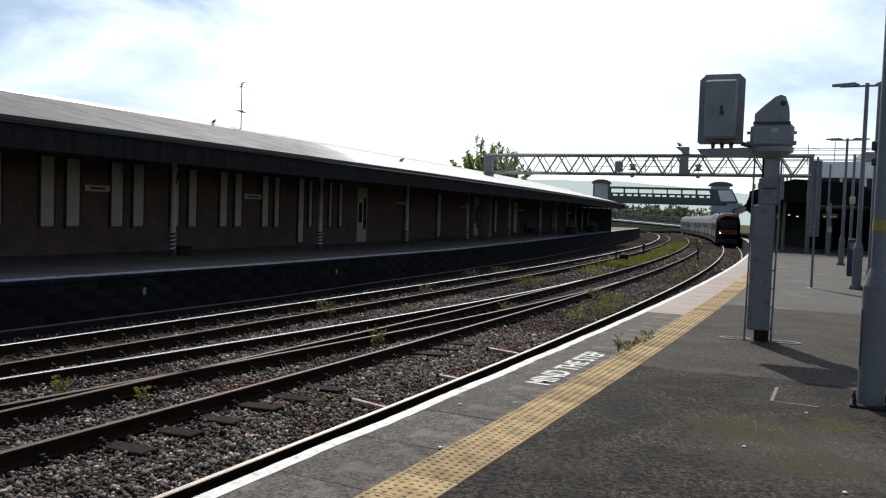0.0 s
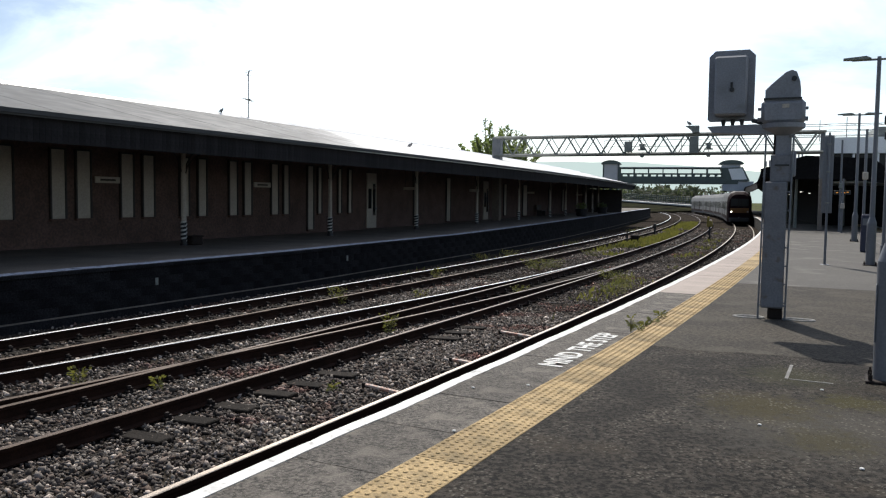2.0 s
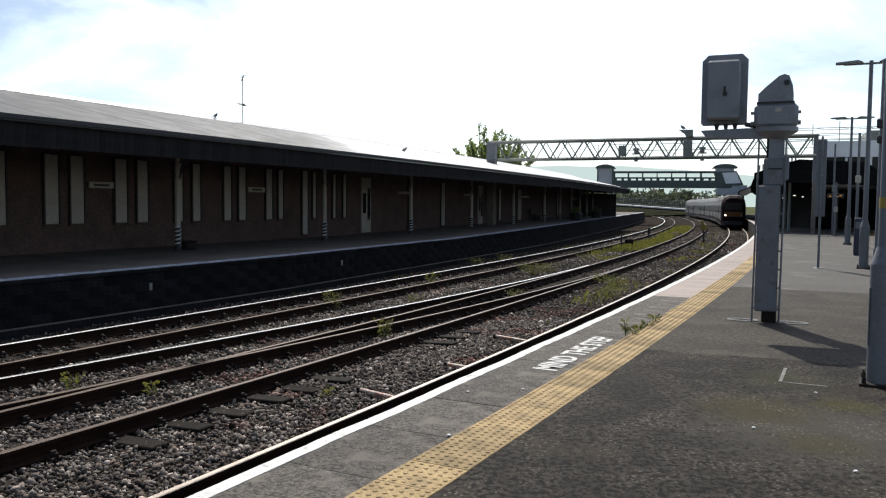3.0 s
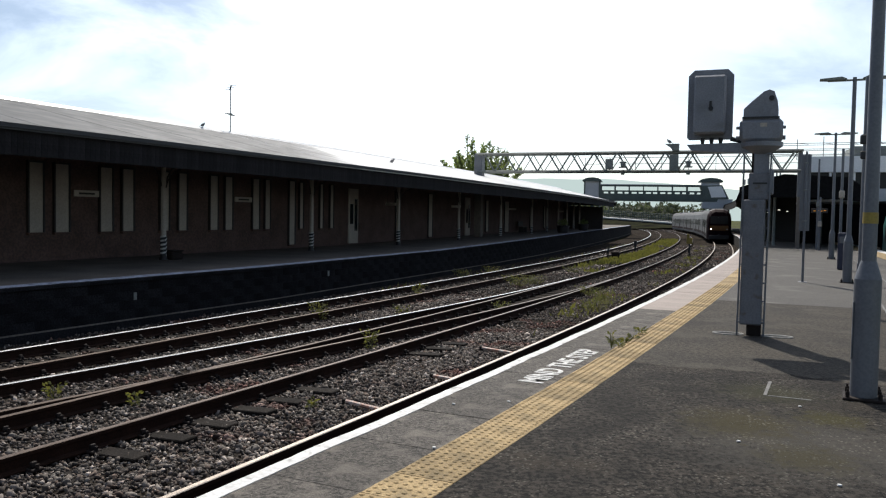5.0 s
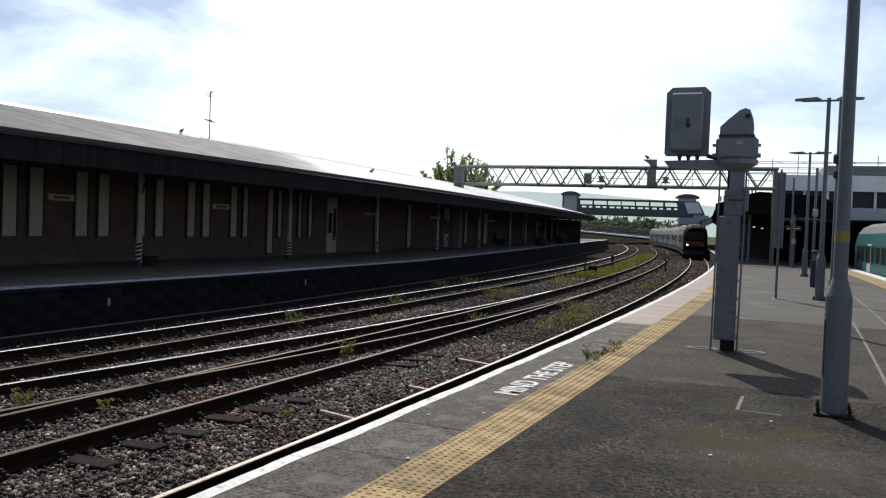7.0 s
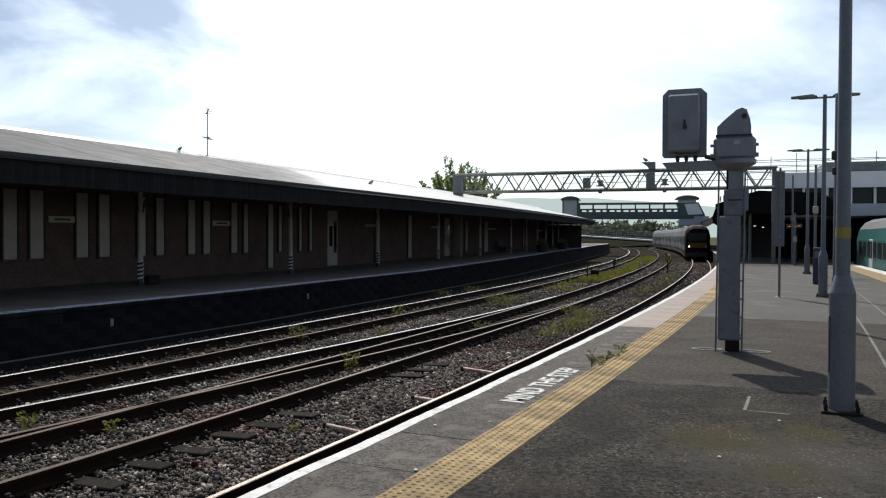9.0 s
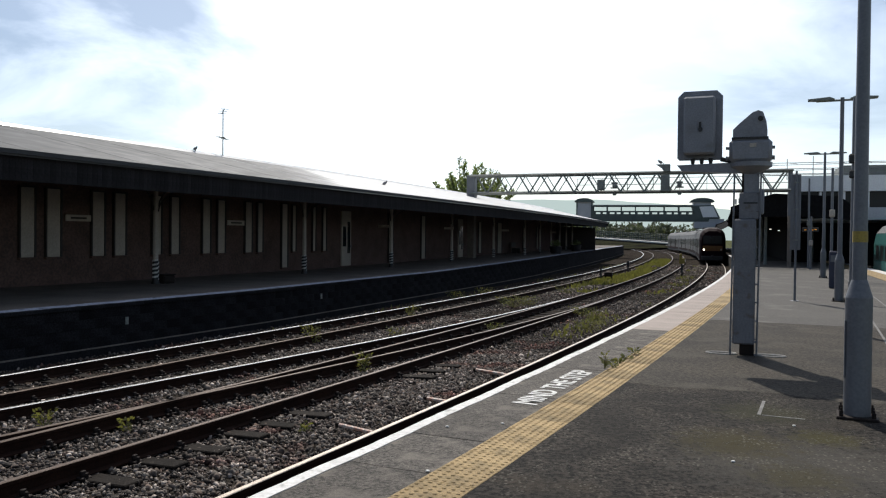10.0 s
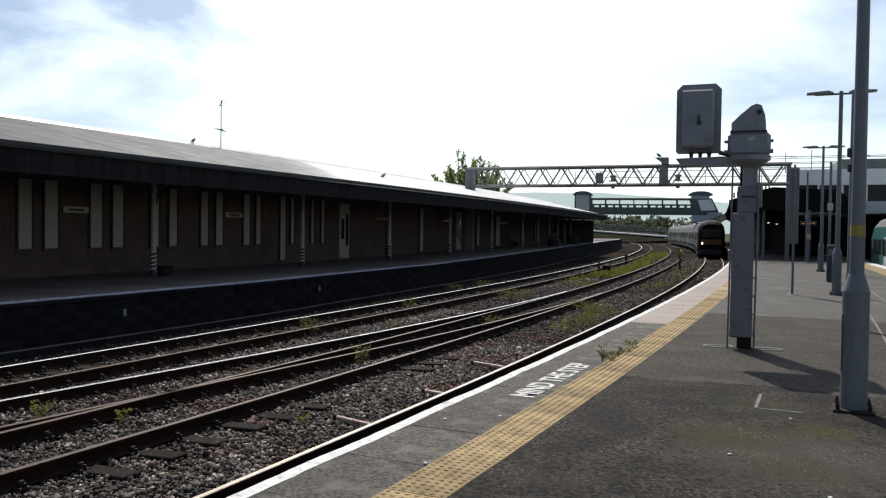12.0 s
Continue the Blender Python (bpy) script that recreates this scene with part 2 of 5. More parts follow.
M_GALV = mat("grey_paint", (0.145, 0.152, 0.168), 0.5, 0.2, vary=0.12, scale=3, fine=40, bump=0.08, patch=((0.14, 0.135, 0.13), 3.0, 0.62, 0.7))
M_SIGGREY = mat("signal_grey", (0.21, 0.215, 0.238), 0.55, 0.1, vary=0.12, scale=4, fine=50, bump=0.1, patch=((0.12, 0.115, 0.11), 4.0, 0.64, 0.6))
M_SHEATH = mat("scuffed_sheath", (0.152, 0.156, 0.174), 0.6, 0.1, vary=0.15, scale=5, fine=40, bump=0.15, patch=((0.10, 0.075, 0.055), 6.0, 0.57, 0.85))
M_GANTRY = mat("gantry_paint", (0.20, 0.215, 0.20), 0.6, 0.1, vary=0.2, scale=2, fine=20, bump=0.1)
M_BLACK = mat("black_paint", (0.018, 0.018, 0.02), 0.55, vary=0.3, bump=0.1)
M_DARKBLUE = mat("dark_blue_plastic", (0.02, 0.024, 0.055), 0.5, vary=0.2, bump=0.05)
M_CABYELLOW = mat("cab_yellow", (0.17, 0.07, 0.012), 0.7, vary=0.2, bump=0.1)
M_YELLOW = mat("yellow_paint", (0.30, 0.22, 0.04), 0.6, vary=0.15, bump=0.1)
M_LEAFTREE = mat("tree_leaf", (0.068, 0.085, 0.05), 0.6, vary=0.4, scale=0.8, fine=6, bump=0.0, tint=(0.085, 0.105, 0.045))
M_WEED = mat("weed_leaf", (0.10, 0.115, 0.03), 0.7, vary=0.4, scale=3, fine=12, bump=0.0, tint=(0.12, 0.10, 0.04))
M_BARK = mat("bark", (0.09, 0.07, 0.05), 0.9, vary=0.3)
M_WOODS = mat("far_woods", (0.035, 0.048, 0.026), 0.8, vary=0.4, scale=0.15, fine=0.8, bump=0.0, tint=(0.05, 0.062, 0.034))
M_WHITE = mat("white_cladding", (0.72, 0.73, 0.74), 0.6, vary=0.06, scale=1, fine=10, bump=0.05)
M_LGREY = mat("grey_cladding", (0.42, 0.44, 0.47), 0.6, vary=0.08, scale=1, fine=10, bump=0.05)
M_BRIDGE = mat("bridge_green", (0.07, 0.095, 0.09), 0.6, vary=0.15, scale=1, fine=10)
M_TEAL = mat("teal_paint", (0.008, 0.10, 0.095), 0.45, vary=0.08, scale=2, fine=20, bump=0.02)
M_TRAINWHITE = mat("train_silver", (0.06, 0.06, 0.064), 0.6, 0.0, vary=0.06, scale=1, fine=20, bump=0.02)
M_MAROON = mat("train_maroon", (0.016, 0.006, 0.008), 0.75, spec=0.08, vary=0.1, bump=0.02)
M_GROUND = mat("rough_ground", (0.075, 0.072, 0.05), 0.95, spec=0.0, vary=0.3, scale=0.05, fine=0.7, bump=0.3, tint=(0.09, 0.11, 0.045))
M_REDROD = mat("rusty_rod", (0.46, 0.24, 0.17), 0.7, vary=0.3, scale=9, fine=40, tint=(0.62, 0.56, 0.50))
M_CONC = mat("concrete", (0.33, 0.32, 0.30), 0.9, vary=0.2, scale=2, fine=30, bump=0.3)
M_GRIT = mat("grit", (0.10, 0.095, 0.085), 0.9, vary=0.4)
M_GULL = mat("feathers", (0.20, 0.20, 0.21), 0.8, vary=0.3)
M_LINE = mat("faint_line", (0.15, 0.147, 0.14), 0.85, vary=0.3, scale=8, fine=40, patch=((0.09, 0.088, 0.083), 5.0, 0.48, 0.9))
M_DMUROOF = mat("roof_finish", (0.15, 0.153, 0.157), 0.8, spec=0.15, vary=0.2, scale=2, fine=15)
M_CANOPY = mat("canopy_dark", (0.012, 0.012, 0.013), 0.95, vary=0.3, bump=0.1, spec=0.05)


def glass(name, tint=(0.02, 0.025, 0.03), rough=0.06):
    m = bpy.data.materials.new(name)
    m.use_nodes = True
    b = m.node_tree.nodes["Principled BSDF"]
    b.inputs["Base Color"].default_value = (*tint, 1)
    b.inputs["Roughness"].default_value, b.inputs["Specular IOR Level"].default_value = rough, 0.8
    return m


M_GLASS = glass("dark_glass")
M_TRAINGLASS = glass("train_glass", (0.012, 0.013, 0.015), 0.3)
M_TRAINGLASS.node_tree.nodes["Principled BSDF"].inputs["Specular IOR Level"].default_value = 0.25


def light_mat(name, colour, strength):
    m = bpy.data.materials.new(name)
    m.use_nodes = True
    b = m.node_tree.nodes["Principled BSDF"]
    b.inputs["Base Color"].default_value = (*colour, 1)
    b.inputs["Emission Color"].default_value = (*colour, 1)
    b.inputs["Emission Strength"].default_value = strength
    return m


def leafy(m, share=0.5, colour=(0.30, 0.34, 0.06)):
    """Thin leaves let light through."""
    nt = m.node_tree
    n, l = nt.nodes, nt.links
    b, out = n["Principled BSDF"], n["Material Output"]
    t = n.new("ShaderNodeBsdfTranslucent")
    t.inputs["Color"].default_value = (*colour, 1)
    x = n.new("ShaderNodeMixShader")
    x.inputs[0].default_value = share
    l.new(b.outputs[0], x.inputs[1])
    l.new(t.outputs[0], x.inputs[2])
    l.new(x.outputs[0], out.inputs["Surface"])


leafy(M_WEED, 0.35, (0.22, 0.22, 0.045))
leafy(M_LEAFTREE, 0.5, (0.26, 0.34, 0.08))
leafy(M_WOODS, 0.3, (0.12, 0.15, 0.06))

M_HEADLIGHT = light_mat("headlight_glow", (1.0, 0.93, 0.8), 5.0)
# Haze is put in as glow: the hills emit one flat pale colour.
M_HILL = light_mat("hill_haze_glow", (0.0, 0.0, 0.0), 1.0)
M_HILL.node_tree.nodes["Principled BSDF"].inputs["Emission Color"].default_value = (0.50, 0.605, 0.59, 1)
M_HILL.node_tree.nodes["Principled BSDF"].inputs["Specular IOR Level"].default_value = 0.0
M_AMBER = light_mat("amber_display", (1.0, 0.42, 0.05), 0.55)
M_TUBE = light_mat("station_tube", (1.0, 0.95, 0.85), 1.0)

# ---- mesh helpers ----


def as_mesh(name, bm, material, smooth=False):
    me = bpy.data.meshes.new(name)
    bmesh.ops.recalc_face_normals(bm, faces=bm.faces[:])
    bm.to_mesh(me)
    bm.free()
    me.materials.append(material)
    if smooth:
        me.polygons.foreach_set("use_smooth", [True] * len(me.polygons))
        me.set_sharp_from_angle(angle=radians(40))
    return me


def part(name, bm, material, parent, label="", smooth=False):
    ob = new(name, as_mesh(name, bm, material, smooth))
    ob.parent = parent
    if label:
        ob["label"] = label
    return ob


def thing(name, label, category, m=None, group="", kind=""):
    ob = new(name)
    ob.empty_display_size = 0.2
    if m is not None:
        ob.matrix_basis = m
    return tagged(ob, label, category, group, kind)


def setting(name, bm, material, label, category="", smooth=False):
    ob = new(name, as_mesh(name, bm, material, smooth))
    return tagged(ob, label, category or name.replace("_", " "), "", "structure")


def box(bm, size, loc=(0, 0, 0), rot=(0, 0, 0), bevel=0.0):
    r = bmesh.ops.create_cube(bm, size=1.0)["verts"]
    bmesh.ops.scale(bm, vec=size, verts=r)
    if bevel:
        es = list({e for v in r for e in v.link_edges})
        r = list({v for f in bmesh.ops.bevel(bm, geom=es, offset=bevel, segments=1, affect="EDGES")["faces"] for v in f.verts} | {v for v in r if v.is_valid})
    bmesh.ops.transform(bm, matrix=pose(*loc, *rot), verts=r)
    return bm


def tube(bm, r1, r2, h, loc=(0, 0, 0), rot=(0, 0, 0), seg=12):
    """A cone or cylinder that stands on loc."""
    r = bmesh.ops.create_cone(bm, cap_ends=True, segments=seg, radius1=r1, radius2=r2, depth=h)["verts"]
    bmesh.ops.translate(bm, vec=(0, 0, h / 2), verts=r)
    bmesh.ops.transform(bm, matrix=pose(*loc, *rot), verts=r)
    return bm


def bar(bm, a, b, w, seg=4):
    """A straight bar of width w from a to b."""
    a, b = Vector(a), Vector(b)
    r = bmesh.ops.create_cone(bm, cap_ends=True, segments=seg, radius1=w / 2 * 1.25, radius2=w / 2 * 1.25, depth=(b - a).length)["verts"]
    m = Matrix.Translation((a + b) / 2) @ (b - a).to_track_quat("Z", "Y").to_matrix().to_4x4()
    bmesh.ops.transform(bm, matrix=m, verts=r)
    return bm


def plate(bm, outline, thick, m):
    """A flat outline in x, z, thick along y, then moved by m."""
    vs = [bm.verts.new(m @ Vector((x, y, z))) for y in (-thick / 2, thick / 2) for x, z in outline]
    k = len(outline)
    bm.faces.new(vs[:k])
    bm.faces.new(vs[k:][::-1])
    for i in range(k):
        j = (i + 1) % k
        bm.faces.new((vs[i], vs[k + i], vs[k + j], vs[j]))
    return bm


def B():
    return bmesh.new()


def sweep(bm, profile, s0, s1, step=1.0, closed=True, shift=None, lift=None):
    """A profile of (u, z) drawn along the line from s0 to s1. shift, lift: what is added to u and z at s."""
    count = max(1, int(round((s1 - s0) / step)))
    rings = []
    for i in range(count + 1):
        s = s0 + (s1 - s0) * i / count
        du, dz = shift(s) if shift else 0.0, lift(s) if lift else 0.0
        rings.append([bm.verts.new(at(s, u + du, z + dz)) for u, z in profile])
    k = len(profile)
    for a, b in zip(rings, rings[1:]):
        for i in range(k if closed else k - 1):
            j = (i + 1) % k
            bm.faces.new((a[i], a[j], b[j], b[i]))
    if closed:
        bm.faces.new(rings[0][::-1])
        bm.faces.new(rings[-1])
    return bm

# ---- ground, distance ----


def build_ground():
    bm = B()
    rings = (0, 60, 140, 300, 700, 1500, 3500)
    prev = None
    for r in rings:
        ring = [bm.verts.new((20 + r * math.cos(a), 60 + r * math.sin(a), -1.35)) for a in np.linspace(0, 2 * math.pi, 49)[:-1]] if r else None
        if prev is None and ring:
            bm.faces.new(ring)
        elif ring:
            for i in range(48):
                j = (i + 1) % 48
                bm.faces.new((prev[i], ring[i], ring[j], prev[j]))
        prev = ring or prev
    setting("ground", bm, M_GROUND, "rough grassy ground round the railway station", "ground")
    bm = B()
    sweep(bm, [(-13, -1.16), (-11.3, -1.13), (-10.6, -1.15), (-7.8, -1.15), (-7.4, -1.11), (-6.8, -1.12), (-6.3, -1.15), (-3.3, -1.15), (-2.95, -1.10), (-2.5, -1.10), (-2.1, -1.15), (0.4, -1.15), (0.4, -1.5), (-13, -1.5)], -40, 330, 1.0)
    setting("track_bed", bm, M_BED, "grey-brown crushed stone ballast bed under the tracks", "ballast")


def build_hills():
    for name, dist, base, amp, seed, a0, a1 in (("hill_far", 2600, 122, 10, 3.0, -40, 60),):
        bm = B()
        top, bot = [], []
        for i, deg in enumerate(np.linspace(a0, a1, 140)):
            a = radians(deg)
            h = base + amp * noise.noise(Vector((deg * 0.055 + seed, 0.3, 0))) + 5 * noise.noise(Vector((deg * 0.4, 2.3, 0)))
            h -= 3.2 * max(0, deg - 13.5) + 1.6 * max(0, 3 - deg)
            bot.append(bm.verts.new((dist * 0.9 * math.sin(a), dist * 0.9 * math.cos(a), -2)))
            top.append(bm.verts.new((dist * math.sin(a), dist * math.cos(a), max(h, 4))))
        back = [bm.verts.new((v.co.x * 1.15, v.co.y * 1.15, -2)) for v in top]
        for i in range(len(top) - 1):
            bm.faces.new((bot[i], bot[i + 1], top[i + 1], top[i]))
            bm.faces.new((top[i], top[i + 1], back[i + 1], back[i]))
        tagged(new("backdrop_hills", as_mesh("backdrop_hills", bm, M_HILL, True)), "pale wooded hill backdrop that glows in place of haze", "hills", "", "structure")


def leaf_clumps(count, centre, radii, size, rng, cards=1, droop=0.0):
    """Vertices and faces of many small folded leaves inside an uneven ellipsoid."""
    vs, fs = [], []
    for _ in range(count):
        while True:
            p = np.array([rng.uniform(-1, 1) for _ in range(3)])
            r = np.linalg.norm(p)
            if r < 1 and r > 0.25 * rng.random():
                break
        p = p * radii + centre
        d = Vector((rng.uniform(-1, 1), rng.uniform(-1, 1), rng.uniform(-0.3, 1))).normalized()
        e = d.orthogonal().normalized() * (size * rng.uniform(0.25, 0.45))
        d = d * size * rng.uniform(0.7, 1.4)
        q = Vector(p)
        k = len(vs)
        vs += [q, q + d * 0.5 + e, q + d, q + d * 0.5 - e]
        fs += [(k, k + 1, k + 2), (k, k + 2, k + 3)]
    return vs, fs


def raw_mesh(name, vs, fs, material):
    me = bpy.data.meshes.new(name)
    me.from_pydata([tuple(v) for v in vs], [], fs)
    me.materials.append(material)
    return me


def build_woods():
    rng = random.Random(5)
    vs, fs = [], []
    for i in range(90):
        x = rng.uniform(15, 80)
        y = 245 + rng.uniform(0, 55)
        h = rng.uniform(6.0, 8.8)
        a, b = leaf_clumps(170, np.array([x, y, h * 0.42 - 1]), np.array([3.6, 3.0, h * 0.6]), 1.3, rng)
        k = len(vs)
        vs += a
        fs += [tuple(j + k for j in f) for f in b]
    tagged(new("woods", raw_mesh("woods", vs, fs, M_WOODS)), "band of green trees beyond the footbridge", "woods", "", "stuff")


def build_tree():
    rng = random.Random(11)
    base = Vector((3.9, 79.0, -1.3))
    tree = thing("tree", "leafy green tree with spiky upright shoots behind the canopy roof", "tree", Matrix.Translation(base))
    bm = B()
    tube(bm, 0.32, 0.2, 5.0, (0, 0, 0), seg=9)
    limbs = []
    for i in range(105):
        a = rng.uniform(0, 2 * math.pi)
        r = rng.random() ** 0.5
        top = Vector((math.cos(a) * r * 4.3, math.sin(a) * r * 3.0, 9.3 - 2.6 * r * r + rng.uniform(-1.7, 1.3)))
        if i == 0:
            top = Vector((-1.1, 0, 10.7))
        start = Vector((0, 0, rng.uniform(3.2, 5.0)))
        mid = start.lerp(top, 0.55) + Vector((math.cos(a) * 0.5, math.sin(a) * 0.5, -0.3))
        bar(bm, start, mid, 0.12, 5)
        bar(bm, mid, top, 0.05, 4)
        limbs.append((start, mid, top))
    part("trunk", bm, M_BARK, tree)
    vs, fs = [], []
    for start, mid, top in limbs:
        for k in range(105):
            f = rng.random() ** 0.7
            p = mid.lerp(top, f) if rng.random() < 0.75 else start.lerp(mid, 0.4 + 0.6 * f)
            spread = 0.24 * (1.08 - f * 0.92)
            p = p + Vector((rng.gauss(0, spread), rng.gauss(0, spread), rng.gauss(0, spread * 0.7)))
            d = Vector((rng.uniform(-1, 1), rng.uniform(-1, 1), rng.uniform(0, 1.3))).normalized()
            e = d.orthogonal().normalized() * rng.uniform(0.05, 0.09)
            d = d * rng.uniform(0.2, 0.42)
            i = len(vs)
            vs += [p, p + d * 0.5 + e, p + d, p + d * 0.5 - e]
            fs += [(i, i + 1, i + 2), (i, i + 2, i + 3)]
    ob = new("crown", raw_mesh("crown", vs, fs, M_LEAFTREE))
    ob.parent = tree


build_ground()
build_hills()
build_woods()
build_tree()

# ---- near platform ----
FAR_EDGE = -11.35


def far_out(s):
    """The opposite platform is bent away from the track to fit the camera's view."""
    return float(np.interp(s, [14, 20, 34, 47, 63, 92, 110, 140], [0, -0.3, -0.7, -1.05, -1.75, -2.3, -2.2, -1.6]))


def far_up(s):
    """And raised a little, to fit the same view."""
    return float(np.interp(s, [28, 47, 63, 92], [0, 0.17, 0.24, 0.34]))


def build_platform():
    bm = B()
    # body under the slabs and the asphalt
    sweep(bm, [(0.04, -1.4), (0.04, -0.075), (1.146, -0.075), (1.146, 0.0), (6.15, 0.0), (6.15, -0.06), (7.45, -0.06), (7.45, -1.4)], -30, 320, 1.0)
    setting("platform", bm, M_ASPHALT, "dark worn asphalt station platform with mossy patches", "platform")
    bm = B()
    # the joint with the rough asphalt wanders
    cols = []
    for i in range(121):
        u = 1.15 + (6.1 - 1.15) * i / 120
        front = 4.05 + 0.30 * noise.noise(Vector((u * 0.9, 4.1, 0))) + 0.10 * noise.noise(Vector((u * 6, 1.1, 0))) + 0.05 * noise.noise(Vector((u * 19, 7.1, 0)))
        cols.append([bm.verts.new(at(front - 0.02, u, 0.0005))] + [bm.verts.new(at(front + (11.6 - front) * j / 12, u, 0.004)) for j in range(13)])
    for p, q in zip(cols, cols[1:]):
        for j in range(13):
            bm.faces.new((p[j], q[j], q[j + 1], p[j + 1]))
    setting("platform_smooth", bm, M_ASPHALT1, "smoother dark asphalt past the signal", "platform")
    bm = B()
    sweep(bm, [(1.15, 0.002), (1.15, 0.006), (6.1, 0.006), (6.1, 0.002)], 11.6, 60, 1.0)
    setting("platform_resurfaced", bm, M_ASPHALT2, "paler resurfaced asphalt further along the platform", "platform")
    bm = B()
    sweep(bm, [(6.15, -0.05), (6.15, 0.006), (7.0, 0.006), (7.0, -0.05)], 2, 120, 1.0)
    setting("platform_far_tactile", bm, M_TACTILE, "buff tactile strip along the platform's other edge", "paving")
    bm = B()
    sweep(bm, [(7.0, -0.05), (7.0, 0.008), (7.5, 0.008), (7.5, -0.05)], 2, 120, 1.0)
    setting("platform_far_edge", bm, M_EDGE, "white painted edge on the platform's other side", "paving")
    # painted lines
    for name, u0, u1, s0, s1 in (("line_a", 4.63, 4.88, 6, 46), ("line_b", 3.95, 4.12, 1.5, 15)):
        bm = B()
        w = 0.018
        sweep(bm, [(-w, 0.0065), (-w, 0.0105), (w, 0.0105), (w, 0.0065)], s0, s1, 0.5, shift=lambda s: u0 + (u1 - u0) * (s - s0) / (s1 - s0))
        setting("painted_" + name, bm, M_LINE, "thin faded white line on the asphalt", "marking")
    bm = B()
    sweep(bm, [(2.62, 0.001), (2.62, 0.004), (2.98, 0.004), (2.98, 0.001)], 2.92, 2.945, 0.1)
    sweep(bm, [(2.58, 0.001), (2.58, 0.0044), (2.61, 0.0044), (2.61, 0.001)], 2.93, 3.62, 0.1)
    setting("painted_corner", bm, M_LINE, "faded white corner mark on the asphalt", "marking")


def build_edge_line():
    bm = B()
    rng = random.Random(2)
    sweep(bm, [(0.0, -0.05), (0.0, 0.0035), (0.108, 0.0035), (0.108, -0.01)], -20, 250, 0.12, closed=True, shift=lambda s: 0.006 * math.sin(s * 3.1) + 0.005 * noise.noise(Vector((s * 4.3, 2.2, 0))) + 0.009 * noise.noise(Vector((s * 11.0, 5.2, 0))))
    setting("platform_edge_line", bm, M_EDGE, "worn white painted line along the platform edge", "marking")


def build_words():
    cu = bpy.data.curves.new("words", "FONT")
    cu.body, cu.size, cu.extrude, cu.align_x, cu.align_y = "MIND THE STEP", 0.31, 0.0006, "CENTER", "CENTER"
    cu.offset = 0.007
    tmp = bpy.data.objects.new("words_source", cu)
    scene.collection.objects.link(tmp)
    me = bpy.data.meshes.new_from_object(tmp)
    bpy.data.objects.remove(tmp)
    me.materials.append(M_PAINT)
    ob = new("platform_lettering", me)
    # the words read along the edge, their feet to the platform
    ob.matrix_basis = stand(3.42, 0.545, 0.0035) @ pose(0, 0, 0, 0, 0, 90) @ Matrix.Diagonal((2.16 / max(v.co.x * 2 for v in me.vertices), 1.12, 1, 1))
    tagged(ob, "worn white words MIND THE STEP painted on the paving", "lettering", "", "structure")


build_platform()
build_edge_line()
build_words()

# ---- tracks ----


def blade(s):
    """How far the turnout has swung off the second track at s."""
    d = max(0.0, 29.0 - s)
    return -min(0.0024 * d * d, 0.0024 * 20 * 20 + 0.096 * max(0.0, d - 20))


RAIL_PROFILE = [(-0.07, 0.0), (-0.07, 0.012), (-0.012, 0.03), (-0.012, 0.105), (-0.035, 0.12), (-0.035, 0.152), (0.035, 0.152), (0.035, 0.12), (0.012, 0.105), (0.012, 0.03), (0.07, 0.012), (0.07, 0.0)]


def rail(parent, u, s0, s1, bright, shift=None, step=1.0):
    bm = B()
    sweep(bm, [(u + a, RAIL_Z - 0.190 + b * 1.2) for a, b in RAIL_PROFILE], s0, s1, step, shift=shift)
    ob = part("rail", bm, M_RUST, parent)
    bm = B()
    sweep(bm, [(u - 0.037, RAIL_Z - 0.007), (u - 0.029, RAIL_Z), (u + 0.029, RAIL_Z), (u + 0.037, RAIL_Z - 0.007)], s0, s1, step, shift=shift)
    part("running_surface", bm, {True: M_RAILTOP, False: M_RAILDULL, "mid": M_RAILMID}[bright], ob, "polished bright rail head" if bright else "dull rail head")


def build_tracks():
    tracks = []
    for name, us, bright, label in (
        ("track_1", (-0.57, -2.06), ("mid", "mid"), "near railway track beside the platform edge"),
        ("track_2", (-4.30, -5.77), (False, False), "second railway track with rusty rails and timber sleepers"),
        ("track_3", (-8.36, -9.86), (False, True), "far railway track beside the opposite platform"),
        ("track_4", (8.45, 9.92), (True, True), "track along the platform's other side"),
    ):
        t = thing(name, label, "railway track", kind="structure")
        for u, b in zip(us, bright):
            rail(t, u, -12 if name != "track_4" else 2, 320 if name != "track_4" else 140, b)
        tracks.append(t)
    t = thing("track_turnout", "turnout rails that leave the second track", "railway track", kind="structure")
    rail(t, -4.30 - 0.055, -12, 27.5, False, shift=blade, step=0.5)
    rail(t, -5.77 - 0.055, -12, 27.5, True, shift=blade, step=0.5)
    tracks.append(t)
    return tracks


TRACKS = build_tracks()

# ---- opposite platform and its building ----
WALL_U, COL_U, EAVE_U = -18.0, -15.9, -12.5
ROOF_END = 84.0


